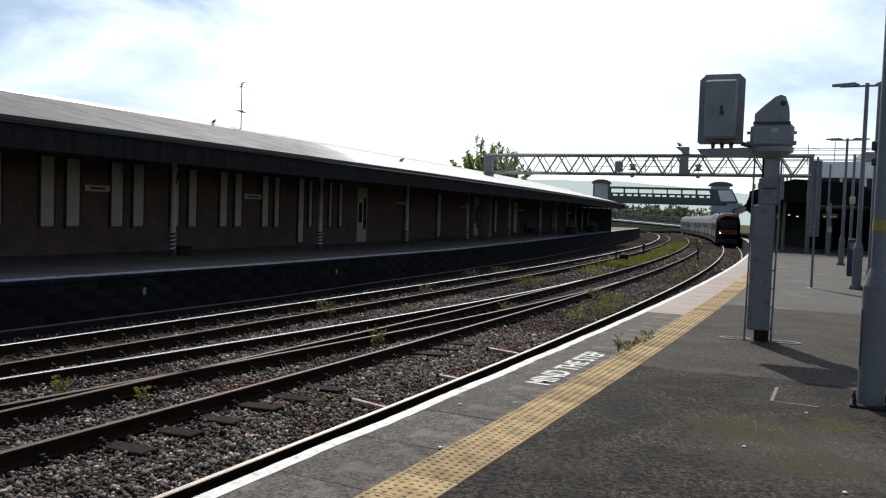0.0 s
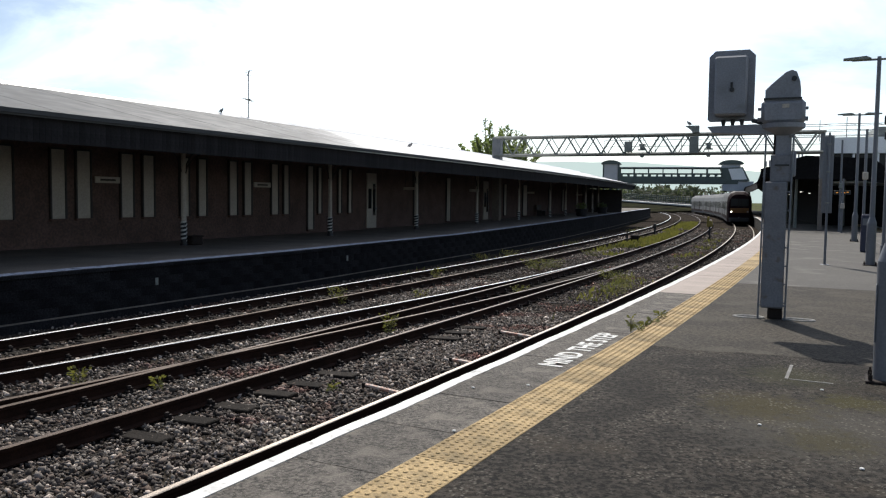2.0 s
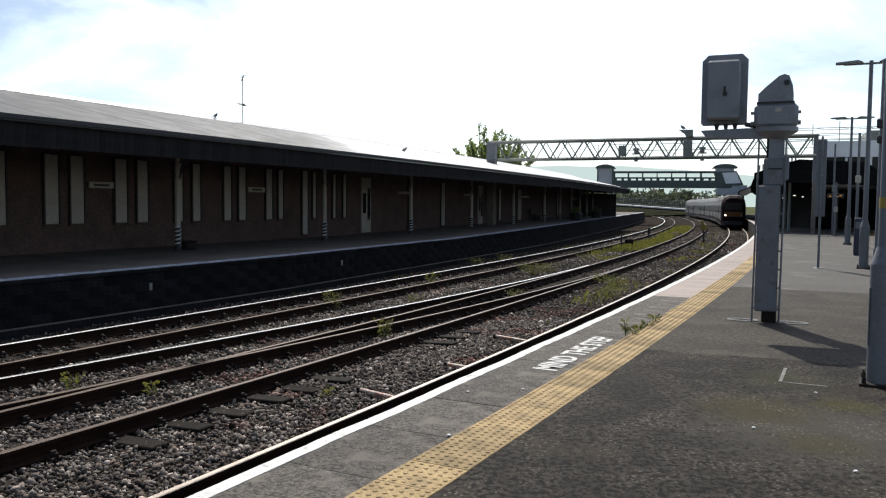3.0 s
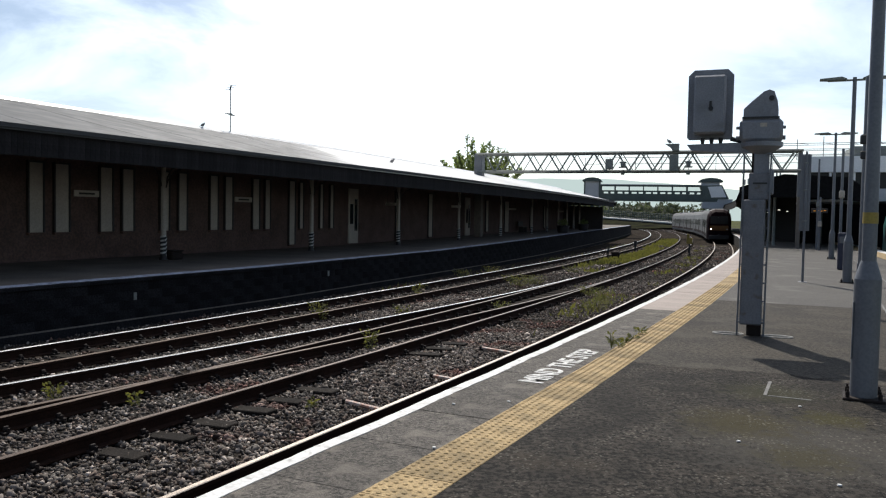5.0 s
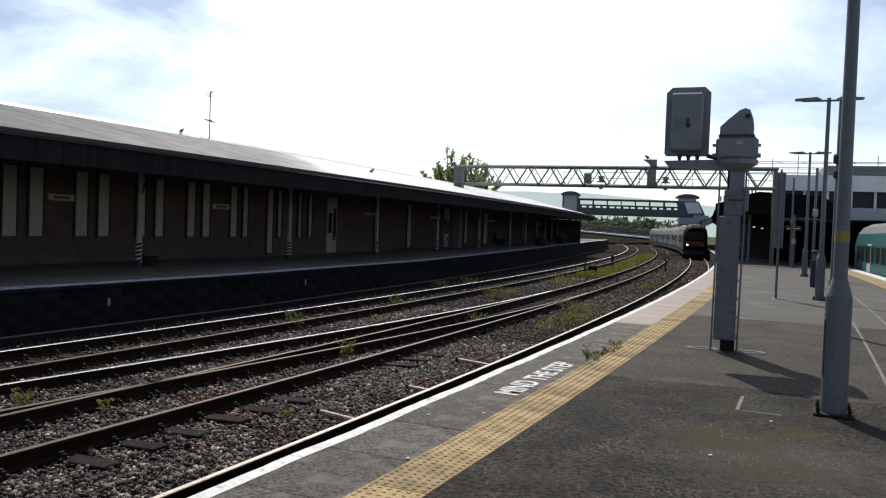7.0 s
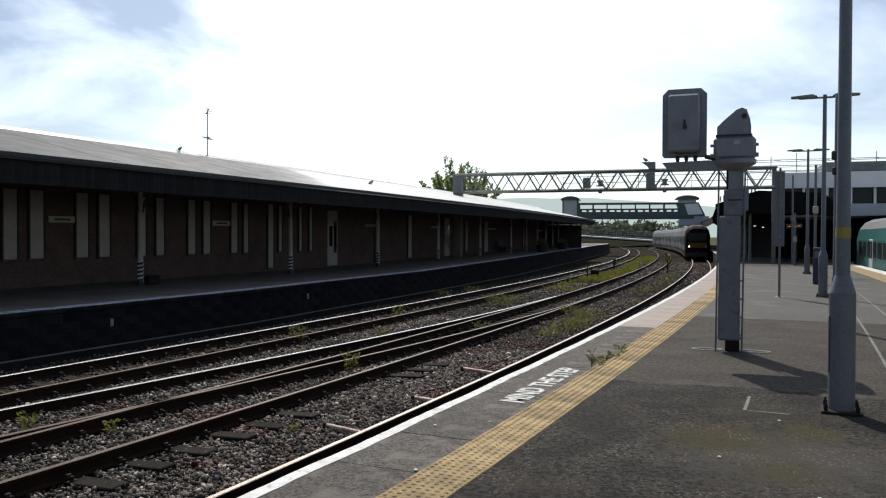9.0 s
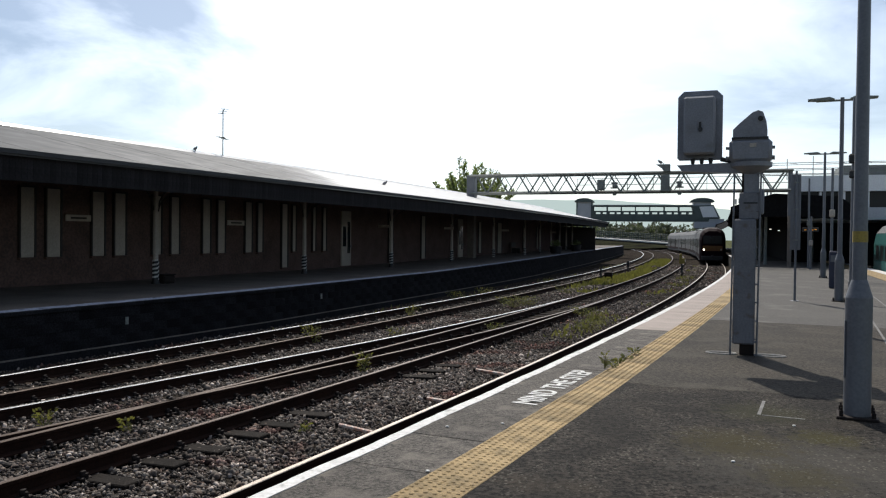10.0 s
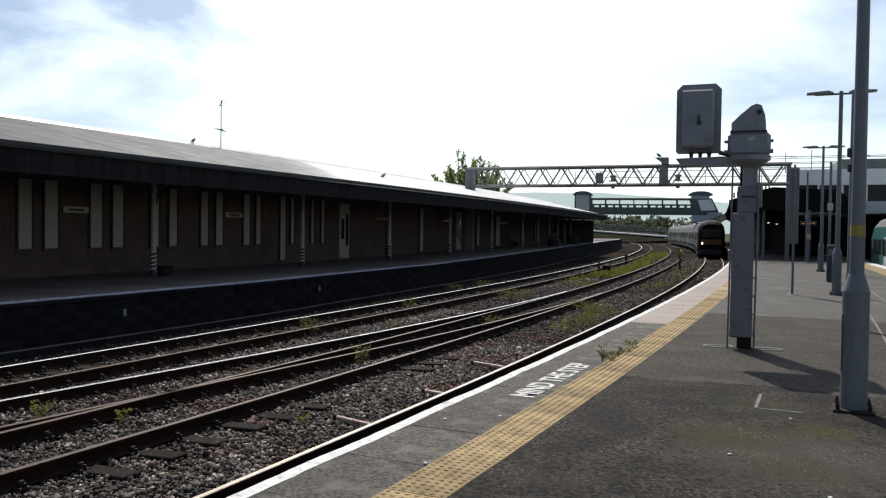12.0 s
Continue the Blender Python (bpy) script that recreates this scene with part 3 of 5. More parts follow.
def build_far_platform():
    bm = B()
    sweep(bm, [(-30, -1.4), (-30, 0.0), (FAR_EDGE - 0.5, 0.0), (FAR_EDGE - 0.5, -0.07), (FAR_EDGE - 0.06, -0.07), (FAR_EDGE - 0.06, -1.6)], -30, 135, 1.0, shift=far_out, lift=far_up)
    setting("far_platform", bm, M_FARTOP, "opposite station platform with dusty worn surface", "platform")
    bm = B()
    sweep(bm, [(FAR_EDGE - 0.55, 0.0045), (FAR_EDGE - 0.13, 0.0045), (FAR_EDGE - 0.13, 0.0), (FAR_EDGE - 0.55, 0.0)], -6, 135, 0.5, shift=lambda s: far_out(s) + 0.012 * math.sin(s * 1.7) + 0.01 * math.sin(s * 5.3), lift=far_up)
    setting("far_platform_edge_line", bm, M_EDGE2, "worn white painted line on the opposite platform edge", "marking")
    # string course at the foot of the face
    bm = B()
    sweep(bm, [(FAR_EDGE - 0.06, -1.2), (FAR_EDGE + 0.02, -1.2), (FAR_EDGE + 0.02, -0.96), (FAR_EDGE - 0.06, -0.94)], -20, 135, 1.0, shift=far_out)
    setting("far_platform_plinth", bm, M_BRICKD, "near-black plinth at the foot of the opposite platform, toned for shade", "plinth")
    # thin paler strip added to lighten the plinth's top edge
    bm = B()
    sweep(bm, [(FAR_EDGE - 0.02, -0.958), (FAR_EDGE + 0.018, -0.958), (FAR_EDGE + 0.018, -0.93), (FAR_EDGE - 0.02, -0.93)], -20, 135, 1.0, shift=far_out)
    setting("far_platform_conduit", bm, M_FARTOP, "thin paler strip along the plinth of the opposite platform", "conduit")


def roof_finish():
    """Roof glare painted as colour, grey to white along the sheets, with ragged edge."""
    m = mat("roof_glare_tones", (0.66, 0.66, 0.65), 0.6, 0.0, vary=0.06, scale=0.5, fine=1.5, bump=0, spec=0.06)
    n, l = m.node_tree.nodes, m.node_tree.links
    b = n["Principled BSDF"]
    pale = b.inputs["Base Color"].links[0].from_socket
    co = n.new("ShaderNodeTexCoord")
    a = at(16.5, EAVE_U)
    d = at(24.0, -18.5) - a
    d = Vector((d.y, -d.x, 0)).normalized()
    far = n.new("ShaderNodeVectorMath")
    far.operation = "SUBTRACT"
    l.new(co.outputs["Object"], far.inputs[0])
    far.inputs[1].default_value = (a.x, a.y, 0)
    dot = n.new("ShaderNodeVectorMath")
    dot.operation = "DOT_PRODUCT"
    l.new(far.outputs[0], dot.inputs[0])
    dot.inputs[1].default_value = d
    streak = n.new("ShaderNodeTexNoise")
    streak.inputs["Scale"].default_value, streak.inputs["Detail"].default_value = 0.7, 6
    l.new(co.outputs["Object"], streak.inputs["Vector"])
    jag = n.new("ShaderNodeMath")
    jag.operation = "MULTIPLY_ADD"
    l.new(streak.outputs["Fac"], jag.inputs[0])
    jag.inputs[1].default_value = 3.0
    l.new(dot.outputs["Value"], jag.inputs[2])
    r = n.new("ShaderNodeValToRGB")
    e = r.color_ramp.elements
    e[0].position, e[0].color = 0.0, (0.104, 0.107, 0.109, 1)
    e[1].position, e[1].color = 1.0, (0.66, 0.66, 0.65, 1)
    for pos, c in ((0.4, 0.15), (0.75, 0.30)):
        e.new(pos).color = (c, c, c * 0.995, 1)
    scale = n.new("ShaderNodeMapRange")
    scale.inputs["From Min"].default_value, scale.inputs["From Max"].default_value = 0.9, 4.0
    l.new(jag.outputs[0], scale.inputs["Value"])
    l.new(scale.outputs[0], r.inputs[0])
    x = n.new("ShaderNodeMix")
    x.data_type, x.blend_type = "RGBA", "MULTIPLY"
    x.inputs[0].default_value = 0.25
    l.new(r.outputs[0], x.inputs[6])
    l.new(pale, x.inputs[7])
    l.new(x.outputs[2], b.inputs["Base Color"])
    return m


def build_far_building():
    bm = B()
    sweep(bm, [(WALL_U - 0.35, 0.0), (WALL_U, 0.0), (WALL_U, 3.75), (WALL_U - 0.35, 3.75)], -25, 83, 1.0)
    setting("wall_far_platform", bm, M_WALL, "brown brick station building wall in deep shade", "wall")
    bm = B()
    sweep(bm, [(-26, 0.0), (-25.7, 0.0), (-25.7, 3.0), (-26, 3.0)], -25, 83, 2.0)
    setting("wall_far_back", bm, M_WALL, "back wall of the station building", "wall")
    roof = thing("canopy_roof", "long pale sheet-metal canopy roof along the opposite platform", "roof", kind="structure")
    bm = B()
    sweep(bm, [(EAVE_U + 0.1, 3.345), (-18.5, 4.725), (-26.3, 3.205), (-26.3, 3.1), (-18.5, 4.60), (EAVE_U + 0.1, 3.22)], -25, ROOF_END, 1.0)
    part("roof_sheet", bm, roof_finish(), roof, "roof sheets painted from grey to white to stand in for sky glare")
    # lapped seams down the slope
    s = -6.0
    while s < ROOF_END:
        a, b = at(s, EAVE_U + 0.1, 3.342), at(s, -18.5, 4.722)
        bm = B()
        bar(bm, a, b, 0.012, 4)
        # seams turn pale where the painted glare turns white
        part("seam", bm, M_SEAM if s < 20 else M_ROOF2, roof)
        s += 3.3
    bm = B()
    sweep(bm, [(-18.62, 4.70), (-18.5, 4.80), (-18.38, 4.70)], -25, ROOF_END, 1.0)
    part("ridge_cap", bm, M_ROOF2, roof)
    bm = B()
    sweep(bm, [(EAVE_U + 0.02, 3.26), (EAVE_U + 0.16, 3.26), (EAVE_U + 0.16, 3.36), (EAVE_U + 0.02, 3.36)], -25, ROOF_END, 1.0)
    part("gutter", bm, M_BLACK, roof, "dark gutter under the roof edge")
    bm = B()
    sweep(bm, [(EAVE_U - 0.10, 2.76), (EAVE_U - 0.06, 2.76), (EAVE_U - 0.06, 3.26), (EAVE_U - 0.10, 3.26)], -25, ROOF_END, 1.0)
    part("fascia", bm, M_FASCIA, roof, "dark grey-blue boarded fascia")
    bm = B()
    sweep(bm, [(EAVE_U - 0.15, 3.05), (EAVE_U - 0.15, 3.12), (WALL_U, 3.72), (WALL_U, 3.65)], -25, ROOF_END, 1.0)
    part("soffit", bm, M_SOFFIT, roof)
    # end of the roof
    bm = B()
    plate(bm, [(EAVE_U + 0.1, 2.9), (EAVE_U + 0.1, 3.3), (-18.5, 4.68), (-24, 3.5), (-24, 2.9)], 0.1, stand(ROOF_END, 0))
    part("gable_end", bm, M_FASCIA, roof)
    # dark screen added at the canopy's end, sized to fit the camera's view
    bm = B()
    plate(bm, [(-18.3, 0.0), (-13.7, 0.0), (-13.7, 2.72), (-18.3, 2.9)], 0.15, stand(83.3, 0))
    setting("wall_canopy_end", bm, M_DARKWOOD, "dark screen added across the canopy's end to fit the view", "wall")
    return roof


def build_columns():
    first = None
    rows = [6.0, 14.37, 23.04, 31.34, 40.04, 48.72, 57.72, 63.5, 68.5, 73.0, 77.0, 81.0]
    for s in rows:
        if first is None:
            c = thing("platform_column", "slim cast-iron canopy column with striped base", "column", stand(s, COL_U), "canopy columns")
            bm = B()
            tube(bm, 0.085, 0.07, 2.35, (0, 0, 0.75), seg=12)
            part("shaft", bm, M_PANEL, c, "cream painted shaft", True)
            bm = B()
            tube(bm, 0.10, 0.10, 0.75, (0, 0, 0), seg=12)
            tube(bm, 0.14, 0.12, 0.08, (0, 0, 0), seg=12)
            part("base", bm, M_BLACK, c, "black base", True)
            # spiral white bands round the base
            bm = B()
            for k in range(5):
                ring = []
                for j in range(13):
                    a = j / 12 * 2 * math.pi
                    z = 0.12 + k * 0.13 + 0.10 * j / 12
                    ring.append((bm.verts.new((0.104 * math.cos(a), 0.104 * math.sin(a), z)), bm.verts.new((0.104 * math.cos(a), 0.104 * math.sin(a), z + 0.055))))
                for (p, q), (r, t) in zip(ring, ring[1:]):
                    bm.faces.new((p, r, t, q))
            part("spiral_band", bm, M_EDGE, c, "white spiral band")
            bm = B()
            tube(bm, 0.08, 0.17, 0.16, (0, 0, 3.02), seg=12)
            part("capital", bm, M_PANEL, c)
            bm = B()
            for sgn in (-1, 1):
                for k in range(5):
                    a0, a1 = k * math.pi / 10, (k + 1) * math.pi / 10
                    bar(bm, (0, sgn * (0.1 + 1.1 * (1 - math.cos(a0))), 2.35 + 0.85 * math.sin(a0)), (0, sgn * (0.1 + 1.1 * (1 - math.cos(a1))), 2.35 + 0.85 * math.sin(a1)), 0.05)
            for k in range(5):
                a0, a1 = k * math.pi / 10, (k + 1) * math.pi / 10
                bar(bm, (0.1 + 1.5 * (1 - math.cos(a0)), 0, 2.3 + 0.75 * math.sin(a0)), (0.1 + 1.5 * (1 - math.cos(a1)), 0, 2.3 + 0.75 * math.sin(a1)), 0.05)
            part("bracket", bm, M_DARKWOOD, c, "curved iron brackets")
            bm = B()
            box(bm, (3.3, 0.12, 0.16), (1.65, 0, 3.12))
            box(bm, (2.0, 0.12, 0.16), (-1.0, 0, 3.3))
            part("beam", bm, M_DARKWOOD, c)
            first = c
        else:
            copy_thing(first, stand(s, COL_U))


def wall_panel(s, w, z0, z1):
    p = thing("window_panel", "tall narrow cream panel on the brown station wall", "panel", stand(s, WALL_U), "cream wall panels")
    bm = B()
    box(bm, (0.06, w, z1 - z0), (0.03, 0, (z0 + z1) / 2), bevel=0.008)
    part("board", bm, M_PANEL, p)
    bm = B()
    for a in (-1, 1):
        box(bm, (0.09, 0.05, z1 - z0 + 0.1), (0.045, a * (w / 2 + 0.027), (z0 + z1) / 2))
    box(bm, (0.11, w + 0.1, 0.05), (0.055, 0, z1 + 0.027))
    part("frame", bm, M_DARKWOOD, p)
    bm = B()
    box(bm, (0.14, w + 0.14, 0.07), (0.07, 0, z0 - 0.037), bevel=0.01)
    part("sill", bm, M_WALL, p)


def build_wall_fittings():
    for s, w in PANELS:
        wall_panel(s, w, 0.86, 2.92)
    for s, w in ((13.08, 0.95), (21.05, 1.05)):
        g = thing("name_sign", "small white station sign on the wall with dark writing", "sign", stand(s, WALL_U), "wall signs")
        bm = B()
        box(bm, (0.04, w, 0.20), (0.12, 0, 2.06), bevel=0.005)
        part("board", bm, M_PANEL, g)
        bm = B()
        box(bm, (0.01, w * 0.62, 0.06), (0.145, 0, 2.06))
        part("writing", bm, M_DARKWOOD, g, "bar of dark writing")
        for a in (-0.3, 0.3):
            bm = B()
            box(bm, (0.1, 0.03, 0.03), (0.05, a * w, 2.06))
            part("bracket", bm, M_DARKWOOD, g)
    # door with glazed panels
    for s in (30.32, 47.5):
        d = thing("wall_door", "cream door with dark glazed panels under the canopy", "door", stand(s, WALL_U), "platform doors")
        bm = B()
        box(bm, (0.07, 0.95, 2.75), (0.035, 0, 1.45), bevel=0.01)
        part("leaf", bm, M_PANEL, d)
        bm = B()
        box(bm, (0.02, 0.30, 1.0), (0.08, -0.22, 1.55))
        part("pane", bm, M_GLASS, d)
        bm = B()
        box(bm, (0.02, 0.26, 1.6), (0.08, 0.22, 1.5))
        part("pane", bm, M_GLASS, d)
        bm = B()
        box(bm, (0.06, 0.03, 0.12), (0.1, 0.42, 1.05))
        part("handle", bm, M_GALV, d)
    # pale doors and posters further down
    for s, w, z0, z1 in ((24.66, 0.42, 0.16, 2.95), (35.62, 0.5, 0.15, 2.85), (40.45, 0.6, 0.22, 2.85), (52.0, 0.6, 0.4, 2.7), (57.5, 1.2, 0.3, 2.75), (66, 0.5, 0.5, 2.6), (72, 0.6, 0.5, 2.6)):
        wall_panel(s, w, z0, z1)
    # hanging signs
    for s, u in ((32.5, -16.9), (39.8, -16.0), (52, -16), (70, -16)):
        g = thing("hanging_sign", "small pale sign hung under the canopy", "sign", stand(s, u), "hanging signs")
        bm = B()
        box(bm, (0.6, 0.06, 0.14), (0, 0, 2.1), bevel=0.005)
        part("board", bm, M_PANEL, g)
        for a in (-0.3, 0.3):
            bm = B()
            box(bm, (0.02, 0.02, 1.2), (a * 0.7, 0, 2.77))
            part("hanger", bm, M_DARKWOOD, g)
    # tubs and a bench on the platform
    for s, u in ((62, -14.2), (75, -14.6)):
        g = thing("planter_tub", "dark round planter tub on the opposite platform", "planter", stand(s, u, far_up(s)), "planter tubs")
        bm = B()
        tube(bm, 0.42, 0.55, 0.62, seg=14)
        part("tub", bm, M_BLACK, g, "", True)
        vs, fs = leaf_clumps(120, np.array([0, 0, 0.8]), np.array([0.5, 0.5, 0.3]), 0.16, random.Random(int(s)))
        ob = new("plants", raw_mesh("plants", vs, fs, M_LEAFTREE))
        ob.parent = g
    for s in (61.0,):
        g = thing("platform_bench", "pale bench against the wall under the canopy", "bench", stand(s, WALL_U + 0.55, far_up(s)))
        bm = B()
        box(bm, (0.45, 1.5, 0.05), (0, 0, 0.45))
        part("seat", bm, M_DARKWOOD, g)
        bm = B()
        box(bm, (0.05, 1.5, 0.4), (-0.22, 0, 0.72))
        part("backrest", bm, M_DARKWOOD, g)
        for a in (-0.6, 0.6):
            bm = B()
            box(bm, (0.4, 0.06, 0.44), (0, a, 0.22))
            part("leg", bm, M_BLACK, g)
    # trough beside the first columns
    g = thing("salt_box", "low dark box beside a column foot", "box", stand(14.75, -15.85))
    bm = B()
    box(bm, (0.4, 0.5, 0.26), (0, 0, 0.13), bevel=0.04)
    part("body", bm, M_CAST, g)
    bm = B()
    box(bm, (0.43, 0.53, 0.04), (0, 0, 0.28), bevel=0.015)
    part("lid", bm, M_CAST, g)


# centres along the wall and widths
PANELS = [(8.6, 0.44), (9.5, 0.46), (11.27, 0.46), (12.20, 0.48), (13.95, 0.48), (14.89, 0.46), (16.62, 0.39), (17.55, 0.40), (19.30, 0.42), (20.20, 0.42), (21.98, 0.42), (22.80, 0.33), (25.42, 0.26), (27.16, 0.24), (28.12, 0.28)]


def build_roof_things():
    base = at(20.98, -18.5, 4.72)
    a = thing("roof_aerial", "thin television aerial on a pole above the roof", "aerial", Matrix.Translation(base))
    bm = B()
    tube(bm, 0.022, 0.02, 1.9, seg=8)
    part("pole", bm, M_GANTRY, a)
    for z, n, d in ((1.82, 3, (0.3, -0.6)), (0.75, 5, (-0.5, 0.5))):
        bm = B()
        v = Vector((d[0], d[1], 0.16 if z > 1 else 0.2)).normalized()
        bar(bm, Vector((0, 0, z)) - v * 0.28, Vector((0, 0, z)) + v * 0.30, 0.03)
        w = Vector((-v.y, v.x, 0)).normalized()
        for i in range(n):
            c = Vector((0, 0, z)) + v * (-0.22 + 0.5 * i / (n - 1))
            bar(bm, c - w * 0.16, c + w * 0.16, 0.016)
        part("antenna", bm, M_GANTRY, a)
    bm = B()
    box(bm, (0.1, 0.1, 0.1), (0.03, 0, 0.75), bevel=0.02)
    part("bracket", bm, M_GANTRY, a)


def bird(loc, turn, label, size=1.0):
    g = thing("pigeon", label, "bird", Matrix.Translation(loc) @ pose(0, 0, 0, 0, 0, turn))
    bm = B()
    r = bmesh.ops.create_uvsphere(bm, u_segments=10, v_segments=7, radius=1)["verts"]
    bmesh.ops.transform(bm, matrix=pose(0, 0, 0.15 * size, 0, -25, 0) @ Matrix.Diagonal((0.15 * size, 0.085 * size, 0.09 * size, 1)), verts=r)
    part("body", bm, M_GULL, g, "", True)
    bm = B()
    r = bmesh.ops.create_uvsphere(bm, u_segments=8, v_segments=6, radius=0.05 * size)["verts"]
    bmesh.ops.translate(bm, vec=(0.12 * size, 0, 0.25 * size), verts=r)
    tube(bm, 0.014 * size, 0.003, 0.05 * size, (0.16 * size, 0, 0.25 * size), (0, 95, 0), 6)
    part("head", bm, M_GULL, g, "", True)
    bm = B()
    box(bm, (0.16 * size, 0.05 * size, 0.02 * size), (-0.17 * size, 0, 0.08 * size), (0, -20, 0))
    part("tail", bm, M_GULL, g)
    for a in (-1, 1):
        bm = B()
        tube(bm, 0.008, 0.008, 0.09 * size, (0.01, a * 0.03 * size, 0), seg=5)
        part("leg", bm, M_CAST, g)


build_far_platform()
build_far_building()
build_columns()
build_wall_fittings()
build_roof_things()

# ---- platform furniture ----


def lamp_post(s, u, first=False):
    p = thing("lamp_post", "tall grey steel lamp post with two flat lamp heads", "lamp post", stand(s, u), "platform lamp posts")
    bm = B()
    box(bm, (0.34, 0.34, 0.025), (0, 0, 0.0125), bevel=0.006)
    part("base_plate", bm, M_CAST, p, "rusty base plate")
    for a in (-1, 1):
        for b in (-1, 1):
            bm = B()
            tube(bm, 0.02, 0.02, 0.05, (a * 0.13, b * 0.13, 0.025), seg=6)
            tube(bm, 0.01, 0.01, 0.03, (a * 0.13, b * 0.13, 0.07), seg=6)
            part("bolt", bm, M_CAST, p)
    bm = B()
    tube(bm, 0.113, 0.113, 1.06, (0, 0, 0.025), seg=20)
    tube(bm, 0.113, 0.066, 0.16, (0, 0, 1.085), seg=20)
    part("lower_column", bm, M_GALV, p, "", True)
    bm = B()
    box(bm, (0.012, 0.11, 0.52), (-0.108, 0, 0.62), bevel=0.004)
    part("access_door", bm, M_GALV, p)
    bm = B()
    tube(bm, 0.062, 0.048, 4.09, (0, 0, 1.24), seg=16)
    part("upper_column", bm, M_GALV, p, "", True)
    bm = B()
    bar(bm, (-0.62, 0, 5.26), (0.62, 0, 5.26), 0.045, 8)
    part("cross_arm", bm, M_GANTRY, p)
    for a in (-1, 1):
        bm = B()
        plate(bm, [(0.18, 0.0), (0.30, 0.055), (0.52, 0.04), (0.82, 0.02), (0.82, -0.012), (0.5, -0.03), (0.26, -0.03)], 0.26, pose(0, 0, 5.29) @ Matrix.Diagonal((a, 1, 1, 1)))
        part("lamp_head", bm, M_GANTRY, p, "flat grey lamp head")
    return p


def build_lamp_posts():
    first = lamp_post(3.26, 3.40)
    bm = B()
    tube(bm, 0.0645, 0.0635, 0.10, (0, 0, 1.585), seg=16)
    band = None
    for s, u in ((18.3, 3.72), (32.4, 3.97)):
        copy_thing(first, stand(s, u))
    band = new("yellow_band", as_mesh("yellow_band", bm, M_YELLOW, True))
    band.parent = first
    band["label"] = "yellow band round the column"


def build_signal():
    m = Matrix.Translation((4.36, 10.95, 0)) @ pose(0, 0, 0, 0, 0, -21.9)
    g = thing("signal_post", "grey railway signal post with scuffed sheath, seen from behind", "railway signal", m)
    # local x to the right, y away from the viewer
    bm = B()
    box(bm, (0.19, 0.19, 2.55), (0.03, 0.04, 1.275), bevel=0.012)
    part("post", bm, M_CAST, g, "dark steel post")
    bm = B()
    box(bm, (0.285, 0.16, 1.72), (-0.015, -0.07, 1.02), bevel=0.02)
    part("sheath", bm, M_SHEATH, g, "scuffed grey casing with rust streaks")
    bm = B()
    box(bm, (0.26, 0.18, 0.37), (0.035, -0.02, 2.06), bevel=0.015)
    part("upper_sheath", bm, M_SHEATH, g)
    bm = B()
    box(bm, (0.2, 0.16, 0.34), (0.062, 0, 2.4), bevel=0.012)
    part("neck", bm, M_SIGGREY, g)
    bm = B()
    box(bm, (0.18, 0.02, 0.02), (0.05, -0.115, 2.10))
    part("hinge", bm, M_BLACK, g)
    bm = B()
    for x in (-0.185, 0.155):
        bar(bm, (x, -0.12, 0), (x + 0.025, -0.12, 2.5), 0.02, 8)
    for k in range(10):
        z = 0.24 + k * 0.25
        bar(bm, (-0.18, -0.12, z), (-0.15, -0.12, z), 0.018, 6)
        bar(bm, (0.125, -0.12, z), (0.165, -0.12, z), 0.018, 6)
    bar(bm, (-0.185, -0.125, 0.2), (0.155, -0.125, 0.2), 0.022, 6)
    part("ladder_rail", bm, M_GALV, g, "thin conduit rails up both sides")
    bm = B()
    box(bm, (0.06, 0.16, 0.34), (0.195, 0.02, 2.12), bevel=0.015)
    part("side_box", bm, M_SIGGREY, g)
    # foot rings, added in place of flat worn patches
    for x in (-0.30, 0.33):
        bm = B()
        pts = [(x + 0.2 * math.cos(a), 0.1 * math.sin(a) - 0.02, 0.01) for a in np.linspace(0, 2 * math.pi, 17)]
        for p, q in zip(pts, pts[1:]):
            bar(bm, p, q, 0.024, 5)
        part("foot_ring", bm, M_CONC, g, "low ring standing in for a flat worn patch beside the foot")
    # round head
    bm = B()
    tube(bm, 0.10, 0.27, 0.10, (0.05, 0, 2.50), seg=20)
    tube(bm, 0.27, 0.275, 0.06, (0.05, 0, 2.60), seg=20)
    box(bm, (0.55, 0.42, 0.32), (0.04, 0, 2.81), bevel=0.05)
    part("head_case", bm, M_SIGGREY, g, "", True)
    for sx in (-0.235, 0.305):
        for z, r in ((2.72, 0.03), (2.86, 0.022)):
            bm = B()
            tube(bm, r, r, 0.045, (sx, -0.05, z), (0, 90 if sx > 0 else -90, 0), 8)
            part("latch", bm, M_SIGGREY, g)
    bm = B()
    box(bm, (0.085, 0.012, 0.05), (0.07, -0.216, 2.88))
    part("name_plate", bm, M_PANEL, g, "small pale plate")
    bm = B()
    plate(bm, [(-0.19, 2.93), (-0.19, 3.10), (-0.10, 3.19), (0.06, 3.33), (0.13, 3.355), (0.19, 3.33), (0.235, 3.2), (0.25, 3.08), (0.25, 2.93)], 0.34, Matrix.Translation((0, 0, 0)))
    part("hood", bm, M_SIGGREY, g, "pointed hood", False)
    bm = B()
    tube(bm, 0.035, 0.035, 0.03, (0.16, -0.16, 3.24), (90, 0, 0), 10)
    part("hood_knob", bm, M_BLACK, g)
    bm = B()
    box(bm, (0.47, 0.39, 0.024), (0.03, 0, 2.982))
    part("hood_joint", bm, M_BLACK, g)
    # arm and head box
    bm = B()
